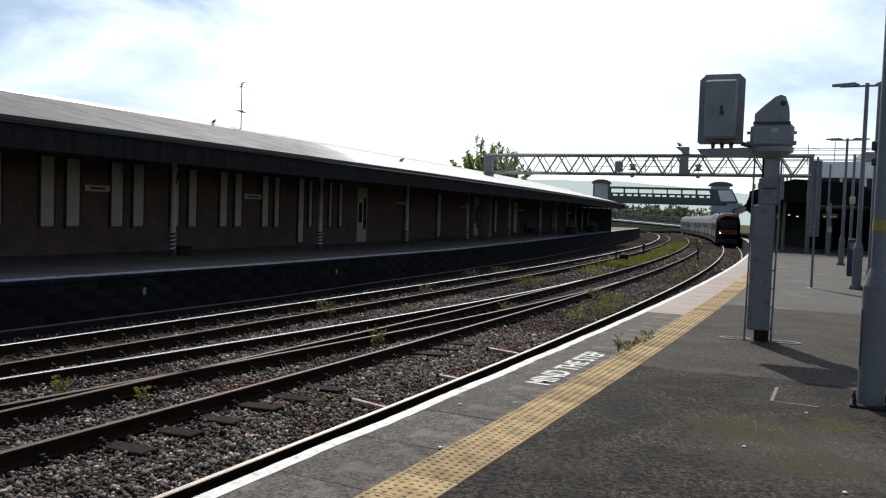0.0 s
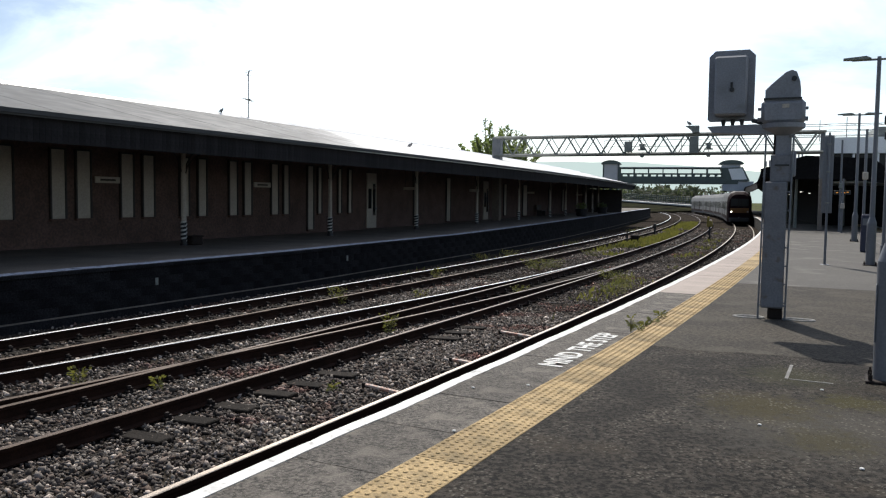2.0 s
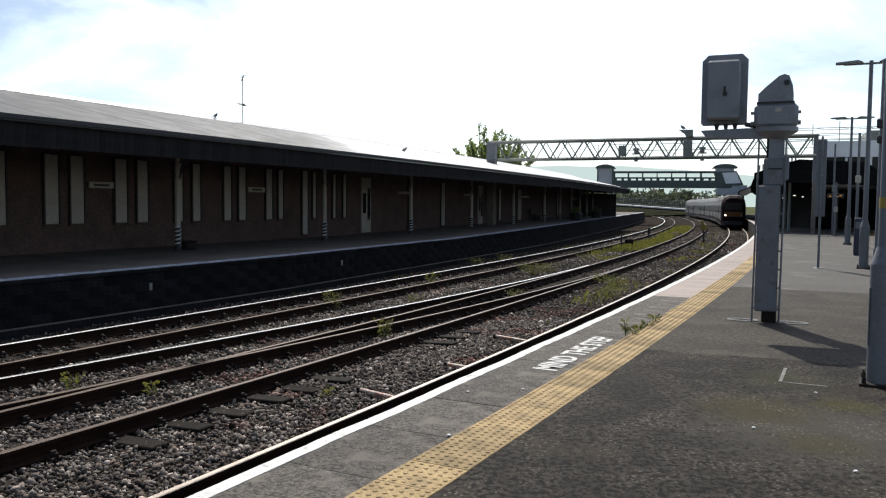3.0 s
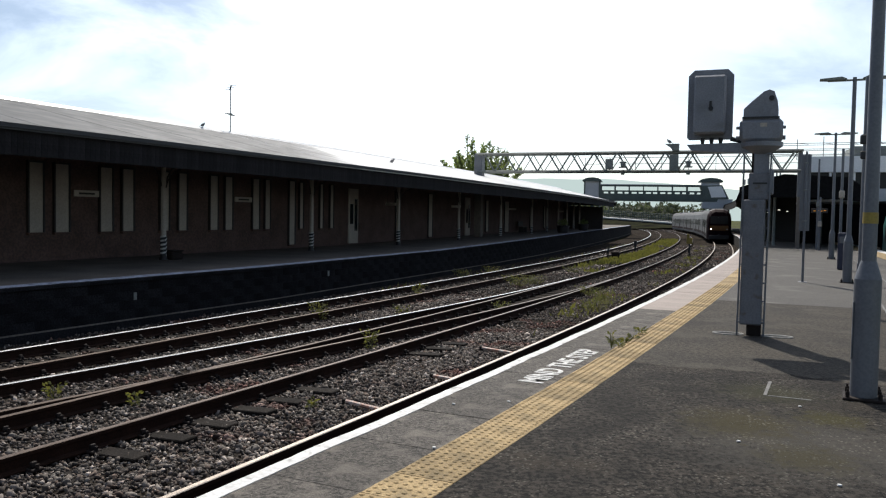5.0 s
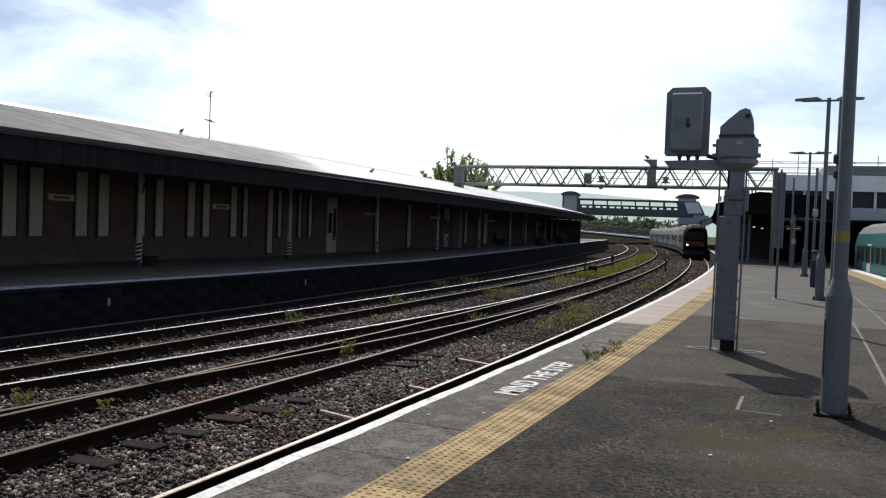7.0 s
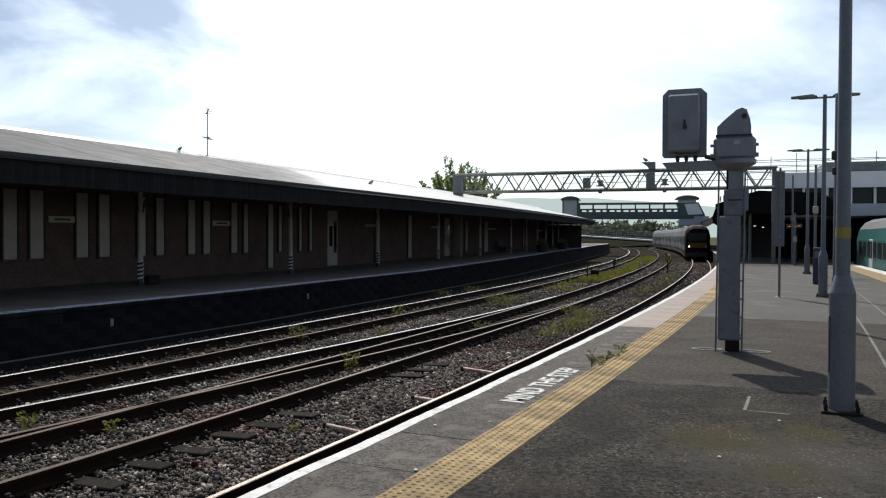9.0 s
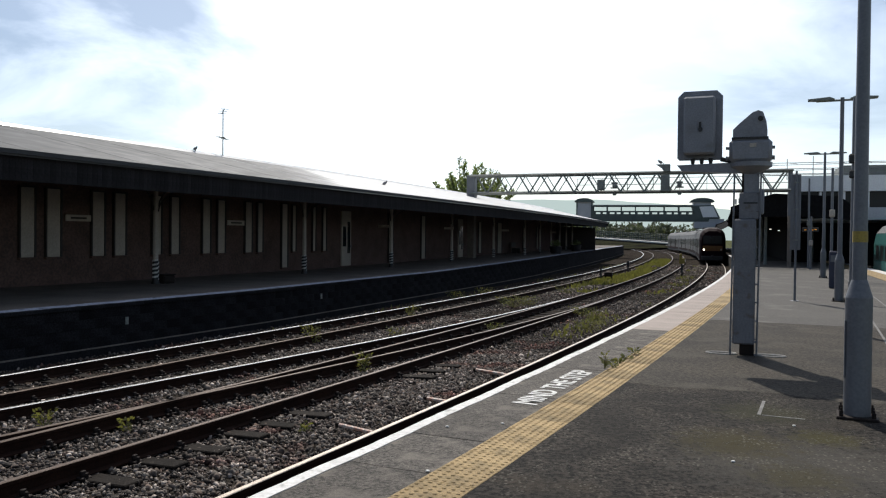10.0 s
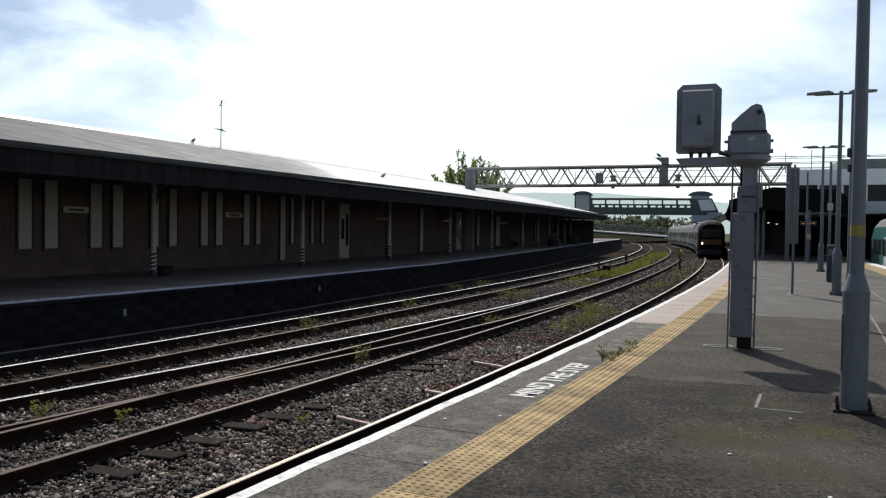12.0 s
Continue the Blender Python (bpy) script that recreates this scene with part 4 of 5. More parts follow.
    plate(bm, [(-0.93, 2.64), (-0.86, 2.55), (-0.2, 2.52), (0.0, 2.52), (0.0, 2.63), (-0.3, 2.66)], 0.14, Matrix.Identity(4))
    part("arm", bm, M_SIGGREY, g)
    for x in (-0.72, -0.60, -0.48):
        bm = B()
        tube(bm, 0.02, 0.035, 0.09, (x, 0, 2.645), seg=8)
        part("stud", bm, M_BLACK, g)
    bm = B()
    bar(bm, (-0.35, 0, 2.72), (-0.2, 0, 2.68), 0.05, 6)
    part("cable", bm, M_BLACK, g)
    x0, x1, z0, z1, c = -0.935, -0.33, 2.715, 3.69, 0.08
    bm = B()
    plate(bm, [(x0, z0 + 0.03), (x0, z1 - c), (x0 + c, z1), (x1 - c, z1), (x1, z1 - c), (x1, z0 + 0.03), (x1 - 0.03, z0), (x0 + 0.03, z0)], 0.05, Matrix.Translation((0, 0.06, 0)))
    part("backboard", bm, M_SIGGREY, g, "chamfered signal backboard")
    bm = B()
    box(bm, (0.42, 0.24, 0.80), ((x0 + x1) / 2, -0.08, 3.18), bevel=0.025)
    part("lamp_case", bm, M_SIGGREY, g)
    bm = B()
    tube(bm, 0.03, 0.03, 0.03, ((x0 + x1) / 2 + 0.02, -0.2, 3.12), (90, 0, 0), 10)
    box(bm, (0.03, 0.03, 0.1), ((x0 + x1) / 2 + 0.015, -0.21, 3.17))
    part("lock", bm, M_BLACK, g)


def build_posts():
    g = thing("camera_post", "tall grey steel post with small boxes near its top", "post", stand(10.3, 3.62))
    bm = B()
    tube(bm, 0.085, 0.085, 0.9, seg=14)
    tube(bm, 0.07, 0.06, 3.12, (0, 0, 0.9), seg=14)
    part("post", bm, M_GALV, g, "", True)
    bm = B()
    box(bm, (0.12, 0.1, 0.16), (-0.05, -0.1, 2.98), bevel=0.02)
    part("box", bm, M_BLACK, g)
    bm = B()
    box(bm, (0.1, 0.1, 0.14), (-0.05, -0.1, 2.72), bevel=0.02)
    part("box", bm, M_BLACK, g)
    # slim sign post
    g = thing("sign_post", "slim grey steel post on the platform", "post", stand(17.8, 2.66))
    bm = B()
    tube(bm, 0.032, 0.03, 3.4, seg=10)
    part("post", bm, M_GALV, g, "", True)
    bm = B()
    box(bm, (0.245, 0.035, 1.98), (-0.01, 0.06, 2.33), bevel=0.008)
    part("board", bm, M_GALV, g, "tall narrow grey board, seen from behind")
    for z in (1.6, 2.4, 3.1):
        bm = B()
        box(bm, (0.10, 0.09, 0.035), (0, 0.01, z), bevel=0.005)
        part("clamp", bm, M_GANTRY, g)
    bm = B()
    tube(bm, 0.12, 0.10, 0.02, seg=14)
    part("base_plate", bm, M_GALV, g)
    # dark blue post (help point)
    g = thing("help_point", "dark blue slim help point on the platform", "help point", stand(24.4, 3.87))
    bm = B()
    box(bm, (0.26, 0.18, 1.25), (0, 0, 0.625), bevel=0.04)
    part("body", bm, M_DARKBLUE, g)
    bm = B()
    box(bm, (0.18, 0.012, 0.22), (0, -0.094, 1.0))
    part("panel", bm, M_GALV, g)
    # pale post with round lamp
    for s, u, h, label in ((30.0, 4.12, 4.45, "pale grey post with small white speaker"), (42.7, 4.04, 2.9, "grey post with sign plates"), (44.5, 4.03, 5.1, "thin grey post by the canopy")):
        g = thing("thin_post", label, "post", stand(s, u), "thin posts")
        bm = B()
        tube(bm, 0.06, 0.05, h, seg=10)
        part("post", bm, M_GALV, g, "", True)
        bm = B()
        box(bm, (0.2, 0.12, 0.3), (0, -0.08, h * (0.6 if s < 31 else 0.5)), bevel=0.03)
        part("plate", bm, M_PANEL if s < 43 else M_GANTRY, g)
    # amber departure screen
    g = thing("departure_screen", "hanging departure screen with amber writing", "screen", stand(45.5, 4.2))
    bm = B()
    box(bm, (0.85, 0.2, 0.26), (0, 0, 2.2), bevel=0.02)
    part("case", bm, M_BLACK, g)
    for i in range(4):
        bm = B()
        box(bm, (0.11, 0.01, 0.03), (-0.28 + i * 0.18, -0.105, 2.19 + 0.03 * (i % 2)))
        part("writing", bm, M_AMBER, g, "amber writing bar")
    bm = B()
    tube(bm, 0.05, 0.05, 2.0, (0.0, 0.05, 0), seg=8)
    part("pole", bm, M_GALV, g)


build_lamp_posts()
build_signal()
build_posts()

# ---- signal gantry ----


def build_gantry():
    a, b = Vector((2.75, 53.9, 0)), Vector((21.25, 46.5, 0))
    way = (b - a).normalized()
    side = Vector((-way.y, way.x, 0))
    span = (b - a).length
    g = thing("signal_gantry", "grey lattice signal gantry spanning the tracks", "gantry")
    z0, z1, d = 4.52, 5.68, 0.5
    for z in (z0, z1):
        for k in (-d, d):
            bm = B()
            bar(bm, a + side * k + Vector((0, 0, z)), b + side * k + Vector((0, 0, z)), 0.13)
            part("chord", bm, M_GANTRY, g)
    n, bay = 13, 0.0733
    for k in (-d, d):
        for i in range(n):
            f = 0.025 + bay * (i + (0.12 if k > 0 else 0.0))
            p, q, r = (a + way * (span * (f + bay * g)) + side * k for g in (0, 0.5, 1))
            bm = B()
            bar(bm, p + Vector((0, 0, z1)), q + Vector((0, 0, z0)), 0.085 if k < 0 else 0.05)
            part("lattice_bar", bm, M_GANTRY, g)
            bm = B()
            bar(bm, q + Vector((0, 0, z0)), r + Vector((0, 0, z1)), 0.085 if k < 0 else 0.05)
            part("lattice_bar", bm, M_GANTRY, g)
    for i in range(n + 1):
        p = a + way * (span * (0.025 + bay * i))
        for z in (z0, z1):
            bm = B()
            bar(bm, p - side * d + Vector((0, 0, z)), p + side * d + Vector((0, 0, z)), 0.06)
            part("cross_bar", bm, M_GANTRY, g)
    # handrail of the walkway
    bm = B()
    c, e = a + way * 7 + side * (d + 0.3), b + side * (d + 0.3)
    for z in (5.05, 5.45):
        bar(bm, c + Vector((0, 0, z)), e + Vector((0, 0, z)), 0.03)
    for i in range(9):
        p = c.lerp(e, i / 8)
        bar(bm, p + Vector((0, 0, 4.52)), p + Vector((0, 0, 5.45)), 0.03)
    part("handrail", bm, M_GALV, g)
    # legs
    for p, w in ((a, 0.55), (b - way * 0.15, 0.24)):
        bm = B()
        box(bm, (w, 0.6, 2.75), (p.x, p.y, 4.375), (0, 0, math.degrees(math.atan2(way.y, way.x))), bevel=0.02)
        part("leg", bm, M_GALV, g)
        # lower leg gets its own brown, standing in for shade
        bm = B()
        box(bm, (w * 0.9, 0.5, 3.0), (p.x, p.y, 1.5), (0, 0, math.degrees(math.atan2(way.y, way.x))), bevel=0.02)
        part("leg_foot", bm, M_SOFFIT, g, "lower leg toned brown for the shade below the canopy")
    turn = math.degrees(math.atan2(way.y, way.x))
    # boxes and signal heads hung in the lattice
    for f, w, h, z, top in ((0.4417, 0.46, 0.66, 4.95, 0), (0.638, 0.52, 1.05, 5.0, 1), (0.4842, 0.25, 0.34, 4.95, 0), (0.6806, 0.25, 0.34, 4.95, 0)):
        p = a + way * (span * f) - side * (d + 0.12)
        bm = B()
        box(bm, (w, 0.3, h), (p.x, p.y, z), (0, 0, turn), bevel=0.04)
        head = part("signal_head", bm, M_GANTRY, g)
        bm = B()
        if top:
            plate(bm, [(-0.55, 6.15), (0.28, 6.15), (0.28, 5.75), (-0.08, 5.72), (-0.2, 5.9)], 0.4, Matrix.Translation(p) @ pose(0, 0, 0, 0, 0, turn))
        elif w < 0.3:
            box(bm, (0.5, 0.2, 0.08), (p.x, p.y, z - 0.2), (0, 0, turn), bevel=0.02)
            box(bm, (0.42, 0.25, 0.1), (p.x, p.y, z + 0.1), (0, 0, turn), bevel=0.03)
            part("hood", bm, M_GANTRY, head)
            bm = B()
            tube(bm, 0.1, 0.14, 0.14, (p.x, p.y, 4.28), seg=8)
        if top or w < 0.3:
            part("bracket", bm, M_GANTRY, head)
    bird(a + way * (span * 0.623) - side * (d + 0.12) + Vector((0, 0, 6.15)), 190, "bird perched on the signal gantry")


build_gantry()
bird(at(19.29, -18.5, 4.79), -20, "dark bird perched on the roof ridge", 0.6)
bird(at(30.1, -15.7, 4.07), -20, "pigeon standing on the canopy roof", 0.8)

# ---- footbridge ----


def build_footbridge():
    a, b = Vector((23.0, 112.6, 0)), Vector((38.0, 108.7, 0))
    way = (b - a).normalized()
    turn = math.degrees(math.atan2(way.y, way.x))
    span = (b - a).length
    g = thing("footbridge", "dark green covered steel footbridge with pale stair towers", "footbridge", Matrix.Translation(a) @ pose(0, 0, 0, 0, 0, turn))

    def add(name, size, loc, material, bevel=0.0, label=""):
        bm = B()
        box(bm, size, loc, bevel=bevel)
        return part(name, bm, material, g, label)

    add("deck", (span, 2.4, 0.35), (span / 2, 0, 4.15), M_BRIDGE)
    for y in (-1.2, 1.2):
        add("side_girder", (span, 0.12, 0.85), (span / 2, y, 4.55), M_BRIDGE)
        add("top_rail", (span, 0.14, 0.12), (span / 2, y, 6.1), M_BRIDGE)
        add("mid_rail", (span, 0.12, 0.14), (span / 2, y, 5.35), M_BRIDGE)
        n = 8
        for i in range(n + 1):
            add("post", (0.14, 0.13, 2.0), (span * i / n, y, 5.15), M_BRIDGE)
        for i in range(2 * n):
            add("baluster", (0.25, 0.08, 0.3), (span * (i + 0.1) / (2 * n) + 0.1, y, 5.15), M_BRIDGE)
    add("roof", (span, 2.7, 0.08), (span / 2, 0, 6.22), M_LGREY, 0, "pale grey roof")
    # towers
    for x, w in ((-1.2, 2.3), (span - 0.85, 2.7)):
        if x < 0:
            add("tower_wall", (w * 0.82, 2.4, 2.9), (x, 0, 5.2), M_LGREY, 0.03, "pale clad tower")
            for k in (-1, 1):
                add("tower_frame", (0.14, 2.6, 7.6), (x + k * w * 0.45, 0, 2.85), M_BRIDGE)
        else:
            add("lantern", (w * 0.86, 2.2, 0.5), (x, 0, 6.4), M_LGREY, 0.03, "pale glazed lantern under the curved roof")
        bm = B()
        plate(bm, [(w * 0.58 * math.cos(t), 6.65 + 0.55 * math.sin(t)) for t in np.linspace(0, math.pi, 13)], 3.0, Matrix.Translation((x, 0, 0)))
        part("tower_roof", bm, M_BRIDGE, g, "curved dark roof")
    # stair flight down to the near platform
    bm = B()
    plate(bm, [(span - 2.2, 6.15), (span + 0.6, 6.25), (span + 1.5, 4.4), (span - 1.6, 4.4)], 2.72, Matrix.Identity(4))
    part("stair_casing", bm, M_BRIDGE, g, "dark framed stair casing")
    bm = B()
    plate(bm, [(span - 1.9, 3.1), (span - 1.9, 3.9), (span - 0.4, 4.35), (span + 2.0, 4.35), (span + 2.0, 3.0)], 2.2, Matrix.Identity(4))
    part("stair_flight", bm, M_LGREY, g, "pale clad stair flight")
    bm = B()
    plate(bm, [(span - 1.25, 6.0), (span + 0.5, 6.08), (span + 1.15, 4.62), (span - 0.75, 4.55)], 2.82, Matrix.Identity(4))
    part("stair_window", bm, M_WHITE, g, "pale glazed panel")
    for x in (-1.2, span + 1.6):
        bm = B()
        tube(bm, 0.16, 0.16, 4.2, (x, 0, 0), seg=10)
        part("support", bm, M_BRIDGE, g)


build_footbridge()


def build_distant_platform():
    a, b = Vector((44.93, 230.67, 1.89)), Vector((61.22, 188.29, 0.34))
    way = (b - a).normalized()
    side = Vector((way.y, -way.x, 0)).normalized()

    def run(near, far, z0, z1):
        bm = B()
        vs = []
        for p in (a, b):
            for d, z in ((near, z0), (near, z1), (far, z1), (far, z0)):
                vs.append(bm.verts.new(p - side * d + Vector((0, 0, z))))
        for k in range(4):
            bm.faces.new((vs[k], vs[(k + 1) % 4], vs[4 + (k + 1) % 4], vs[4 + k]))
        return bm

    setting("platform_distant", run(-0.05, 9, -0.75, 0.0), M_BRICKD, "dark far end of a platform round the curve", "platform")
    setting("platform_distant_edge", run(-0.1, 1.6, -0.28, 0.03), M_EDGE, "white painted edge of the far platform end", "marking")
    bm = B()
    q = [bm.verts.new(p) for p in (a - Vector((0, 0, 0.6)), b - Vector((0, 0, 0.6)), Vector((b.x, b.y, -1.3)) + side * 30, Vector((a.x, a.y, -1.3)) + side * 30)]
    bm.faces.new(q)
    setting("ballast_bank", bm, M_BANK, "rising ballast below the far platform end", "ballast")
    g = thing("far_fence", "dark railings along the far end of the line", "fence")
    n = 44
    for i in range(n):
        p = a.lerp(b, i / (n - 1)) - side * 4.0
        bm = B()
        box(bm, (0.16, 0.16, 1.9), (p.x, p.y, p.z + 0.95))
        part("post", bm, M_BRIDGE, g)
    for z in (0.3, 0.9, 1.4, 1.85):
        bm = B()
        bar(bm, a - side * 4.0 + Vector((0, 0, z)), b - side * 4.0 + Vector((0, 0, z)), 0.07)
        part("railing", bm, M_BRIDGE, g)


build_distant_platform()

# ---- station building and canopy on this side ----


def build_station():
    S0 = 47.5
    c = thing("platform_canopy", "big black-fronted platform canopy over this platform", "canopy", kind="structure")
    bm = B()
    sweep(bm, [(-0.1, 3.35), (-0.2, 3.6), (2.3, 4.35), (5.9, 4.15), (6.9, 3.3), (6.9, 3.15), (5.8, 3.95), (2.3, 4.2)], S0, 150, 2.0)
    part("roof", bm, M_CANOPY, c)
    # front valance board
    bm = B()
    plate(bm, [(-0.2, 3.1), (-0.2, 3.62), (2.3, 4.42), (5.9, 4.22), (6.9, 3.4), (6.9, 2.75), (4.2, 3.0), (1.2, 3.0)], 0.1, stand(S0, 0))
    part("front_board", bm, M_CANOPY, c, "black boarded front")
    for s in (50, 58, 66, 74, 82, 90, 98, 106):
        for u in (1.9, 5.3):
            bm = B()
            p = at(s, u)
            tube(bm, 0.1, 0.09, 4.1, (p.x, p.y, 0), seg=10)
            part("column", bm, M_GANTRY, c)
    for i, (s, u) in enumerate(((56, 2.4), (64, 3.4), (76, 2.6))):
        bm = B()
        p = at(s, u)
        box(bm, (0.12, 0.12, 0.05), (p.x, p.y, 2.35))
        part("tube_light", bm, M_TUBE, c, "small lit lamp under the canopy")
    # pale slats along the roof edge
    for i in range(11):
        bm = B()
        p = at(S0, 0.1 + i * 0.2, 0)
        box(bm, (0.09, 0.05, 0.34), (p.x, p.y, 3.75 + i * 0.055 + 0.17))
        part("slat", bm, M_LGREY, c, "pale slat along the roof edge")
    # curved valance on the track side
    bm = B()
    sweep(bm, [(-0.45, 2.75), (-0.38, 2.75), (-0.12, 3.4), (-0.2, 3.5)], S0 + 2, 110, 1.0)
    part("side_valance", bm, M_CANOPY, c)
    # near-black block and wall, added to stand in for shade under the canopies
    w = setting("wall_station_rear", sweep(B(), [(3.6, 0.02), (5.9, 0.02), (5.9, 3.9), (3.6, 3.9)], 58, 100, 2.0), M_CANOPY, "dark block added under the canopy in place of its shade", "wall")
    setting("wall_station_side", sweep(B(), [(11.0, -1.3), (11.3, -1.3), (11.3, 3.2), (11.0, 3.2)], 30, 120, 2.0), M_CANOPY, "dark wall added beyond the side track in place of shade", "wall")
    # flat canopy with a pale edge over the side track
    k = thing("side_canopy", "flat pale-edged canopy over the side track", "canopy", kind="structure")
    bm = B()
    plate(bm, [(3.6, 2.80), (3.6, 2.92), (14, 3.25), (14, 3.0)], 10.0, stand(S0 + 7, 0))
    part("roof", bm, M_LGREY, k)
    # office block
    m = stand(62, 0)
    o = thing("station_office", "white two-storey station office with a band of dark windows", "building", m)
    x0, x1 = 4.6, 26.0

    def add(name, size, loc, material, label="", bevel=0.0):
        bm = B()
        box(bm, size, loc, bevel=bevel)
        return part(name, bm, material, o, label)

    add("wall", (x1 - x0, 8, 1.05), ((x0 + x1) / 2, 4.3, 3.6), M_LGREY, "grey panels below the windows")
    add("parapet", (x1 - x0, 8, 1.2), ((x0 + x1) / 2, 4.3, 5.97), M_WHITE, "white parapet")
    add("core", (x1 - x0 - 0.2, 7, 6.2), ((x0 + x1) / 2, 4.6, 2.8), M_CANOPY)
    n = 13
    for i in range(n):
        x = x0 + (x1 - x0) * i / n
        w = (x1 - x0) / n
        p = add("window", (w - 0.16, 0.06, 1.26), (x + w / 2, 0.95, 4.75), M_TRAINGLASS, "dark window pane")
        add("mullion", (0.15, 0.5, 1.32), (x, 0.75, 4.75), M_WHITE)
    bm = B()
    box(bm, (6.8, 5, 0.85), (11.2, 3.5, 6.95))
    part("plant_room", bm, M_GANTRY, o, "grey rooftop plant room")
    # roof railing with netting
    bm = B()
    for z in (6.75, 7.15, 7.6):
        bar(bm, (x0 - 2.6, 0.5, z), (x1, 0.5, z), 0.04)
        bar(bm, (x0 - 2.6, 6.0, z + 0.3), (x1, 6.0, z + 0.5), 0.04)
    for i in range(14):
        x = x0 - 2.6 + (x1 - x0 + 2.6) * i / 13
        bar(bm, (x, 0.5, 6.3), (x, 0.5, 7.7 + 0.2 * (i % 3)), 0.045)
        bar(bm, (x, 0.5, 7.6), (x + 1.2, 6.0, 8.0), 0.03)
    part("roof_railing", bm, M_GALV, o, "thin rooftop railings")
    add("overhang", (2.8, 8, 0.12), (x0 - 1.3, 4.3, 5.0), M_LGREY)
    for i in range(10):
        add("fin", (0.1, 0.2, 0.5), (x0 - 2.6 + i * 0.28, 0.4, 4.75), M_WHITE)


build_station()

# ---- trains ----


def train_section(w=1.36, floor=0.55):
    """The outline of a carriage, x across and z up from the rail."""
    return [(-w + 0.05, floor - 0.25), (-w, floor + 0.1), (-w, 2.55), (-w + 0.12, 3.15), (-w + 0.42, 3.55), (-0.5, 3.75), (0.5, 3.75), (w - 0.42, 3.55), (w - 0.12, 3.15), (w, 2.55), (w, floor + 0.1), (w - 0.05, floor - 0.25)]


def loft(bm, stations):
    """stations: (y, scale x, scale z about z0, z0) of the carriage outline."""
    rings = []
    for y, sx, sz in stations:
        rings.append([bm.verts.new((x * sx, y, 0.5 + (z - 0.5) * sz)) for x, z in train_section()])
    k = len(rings[0])
    for a, b in zip(rings, rings[1:]):
        for i in range(k):
            j = (i + 1) % k
            bm.faces.new((a[i], a[j], b[j], b[i]))
    bm.faces.new(rings[0])
    bm.faces.new(rings[-1][::-1])
    return bm


def carriage(label, body, lower, cab, length=22.6, doors=None):
    """y points to the front, which is at y = 0; the car runs back to -length."""
    g = thing("railcar", label, "train", group="train carriages")
    bm = B()
    if cab:
        loft(bm, [(0.0, 0.82, 0.88), (-0.35, 0.93, 0.95), (-0.8, 0.985, 0.985)])
        part("cab_shell", bm, cab, g, "dark rounded cab end")
        bm = B()
        loft(bm, [(-0.8, 0.985, 0.985), (-1.2, 1.0, 1.0), (-length, 1.0, 1.0)])
    else:
        loft(bm, [(0.0, 0.97, 0.98), (-0.25, 1.0, 1.0), (-length + 0.25, 1.0, 1.0), (-length, 0.97, 0.98)])
    part("body", bm, body, g, "", False)
    for sx in (-1, 1):
        y = -2.6
        while y > -length + 1.6:
            bm = B()
            box(bm, (0.05, 1.35, 0.85), (sx * 1.345, y, 2.05), bevel=0.02)
            part("window", bm, M_TRAINGLASS, g)
            y -= 1.75
        for y in (-length * 0.3, -length * 0.7):
            bm = B()
            box(bm, (0.06, 1.3, 2.0), (sx * 1.352, y, 1.6), bevel=0.02)
            d = part("door", bm, doors or lower, g)
            bm = B()
            for k in (-0.3, 0.3):
                box(bm, (0.05, 0.45, 0.9), (sx * 1.37, y + k, 2.05))
            part("door_window", bm, M_TRAINGLASS, d)
        bm = B()
        box(bm, (0.04, length - 1.5, 0.35), (sx * 1.352, -length / 2 - 0.3, 0.78))
        part("lower_stripe", bm, lower, g)
    bm = B()
    box(bm, (2.2, length - 6, 0.5), (0, -length / 2, 0.45), bevel=0.05)
    part("underframe", bm, M_BLACK, g)
    for y in (-3.6, -length + 3.6):
        bm = B()
        box(bm, (2.1, 2.9, 0.4), (0, y, 0.55), bevel=0.05)
        bg = part("bogie", bm, M_BLACK, g)
        for k in (-1.0, 1.0):
            for sx in (-0.75, 0.75):
                bm = B()
                tube(bm, 0.42, 0.42, 0.13, (sx - 0.065, y + k, 0.425), (0, 90, 0), 16)
                part("wheel", bm, M_CAST, bg)
    bm = B()
    box(bm, (1.6, 3.0, 0.2), (0, -length * 0.5, 3.78), bevel=0.05)
    part("roof_unit", bm, M_DMUROOF, g)
    bm = B()
    shell = [(x * 1.004, z + 0.012) for x, z in train_section() if z > 2.8]
    rings = [[bm.verts.new((x, y, z)) for x, z in shell] for y in (-0.4 if not cab else -1.15, -length + 0.3)]
    for i in range(len(shell) - 1):
        bm.faces.new((rings[0][i], rings[0][i + 1], rings[1][i + 1], rings[1][i]))
    part("roof_shell", bm, M_DMUROOF, g, "pale grey roof")
    if cab:
        bm = B()
        plate(bm, [(-1.02, 0.75), (-1.02, 2.55), (-0.92, 2.95), (-0.55, 3.3), (0.55, 3.3), (0.92, 2.95), (1.02, 2.55), (1.02, 0.75)], 0.10, Matrix.Translation((0, 0.02, 0)))
        part("cab_front", bm, cab, g, "dark cab front")
        bm = B()
        for x in (-0.55, 0.55):
            box(bm, (0.78, 0.04, 0.85), (x, 0.085, 2.45), bevel=0.015)
        box(bm, (0.26, 0.04, 0.85), (0, 0.085, 2.45))
        part("windscreen", bm, M_TRAINGLASS, g)
        bm = B()
        box(bm, (1.98, 0.05, 0.55), (0, 0.085, 1.55), bevel=0.02)
        part("warning_panel", bm, M_CABYELLOW, g, "yellow warning panel")
        for x in (-0.86, 0.86):
            bm = B()
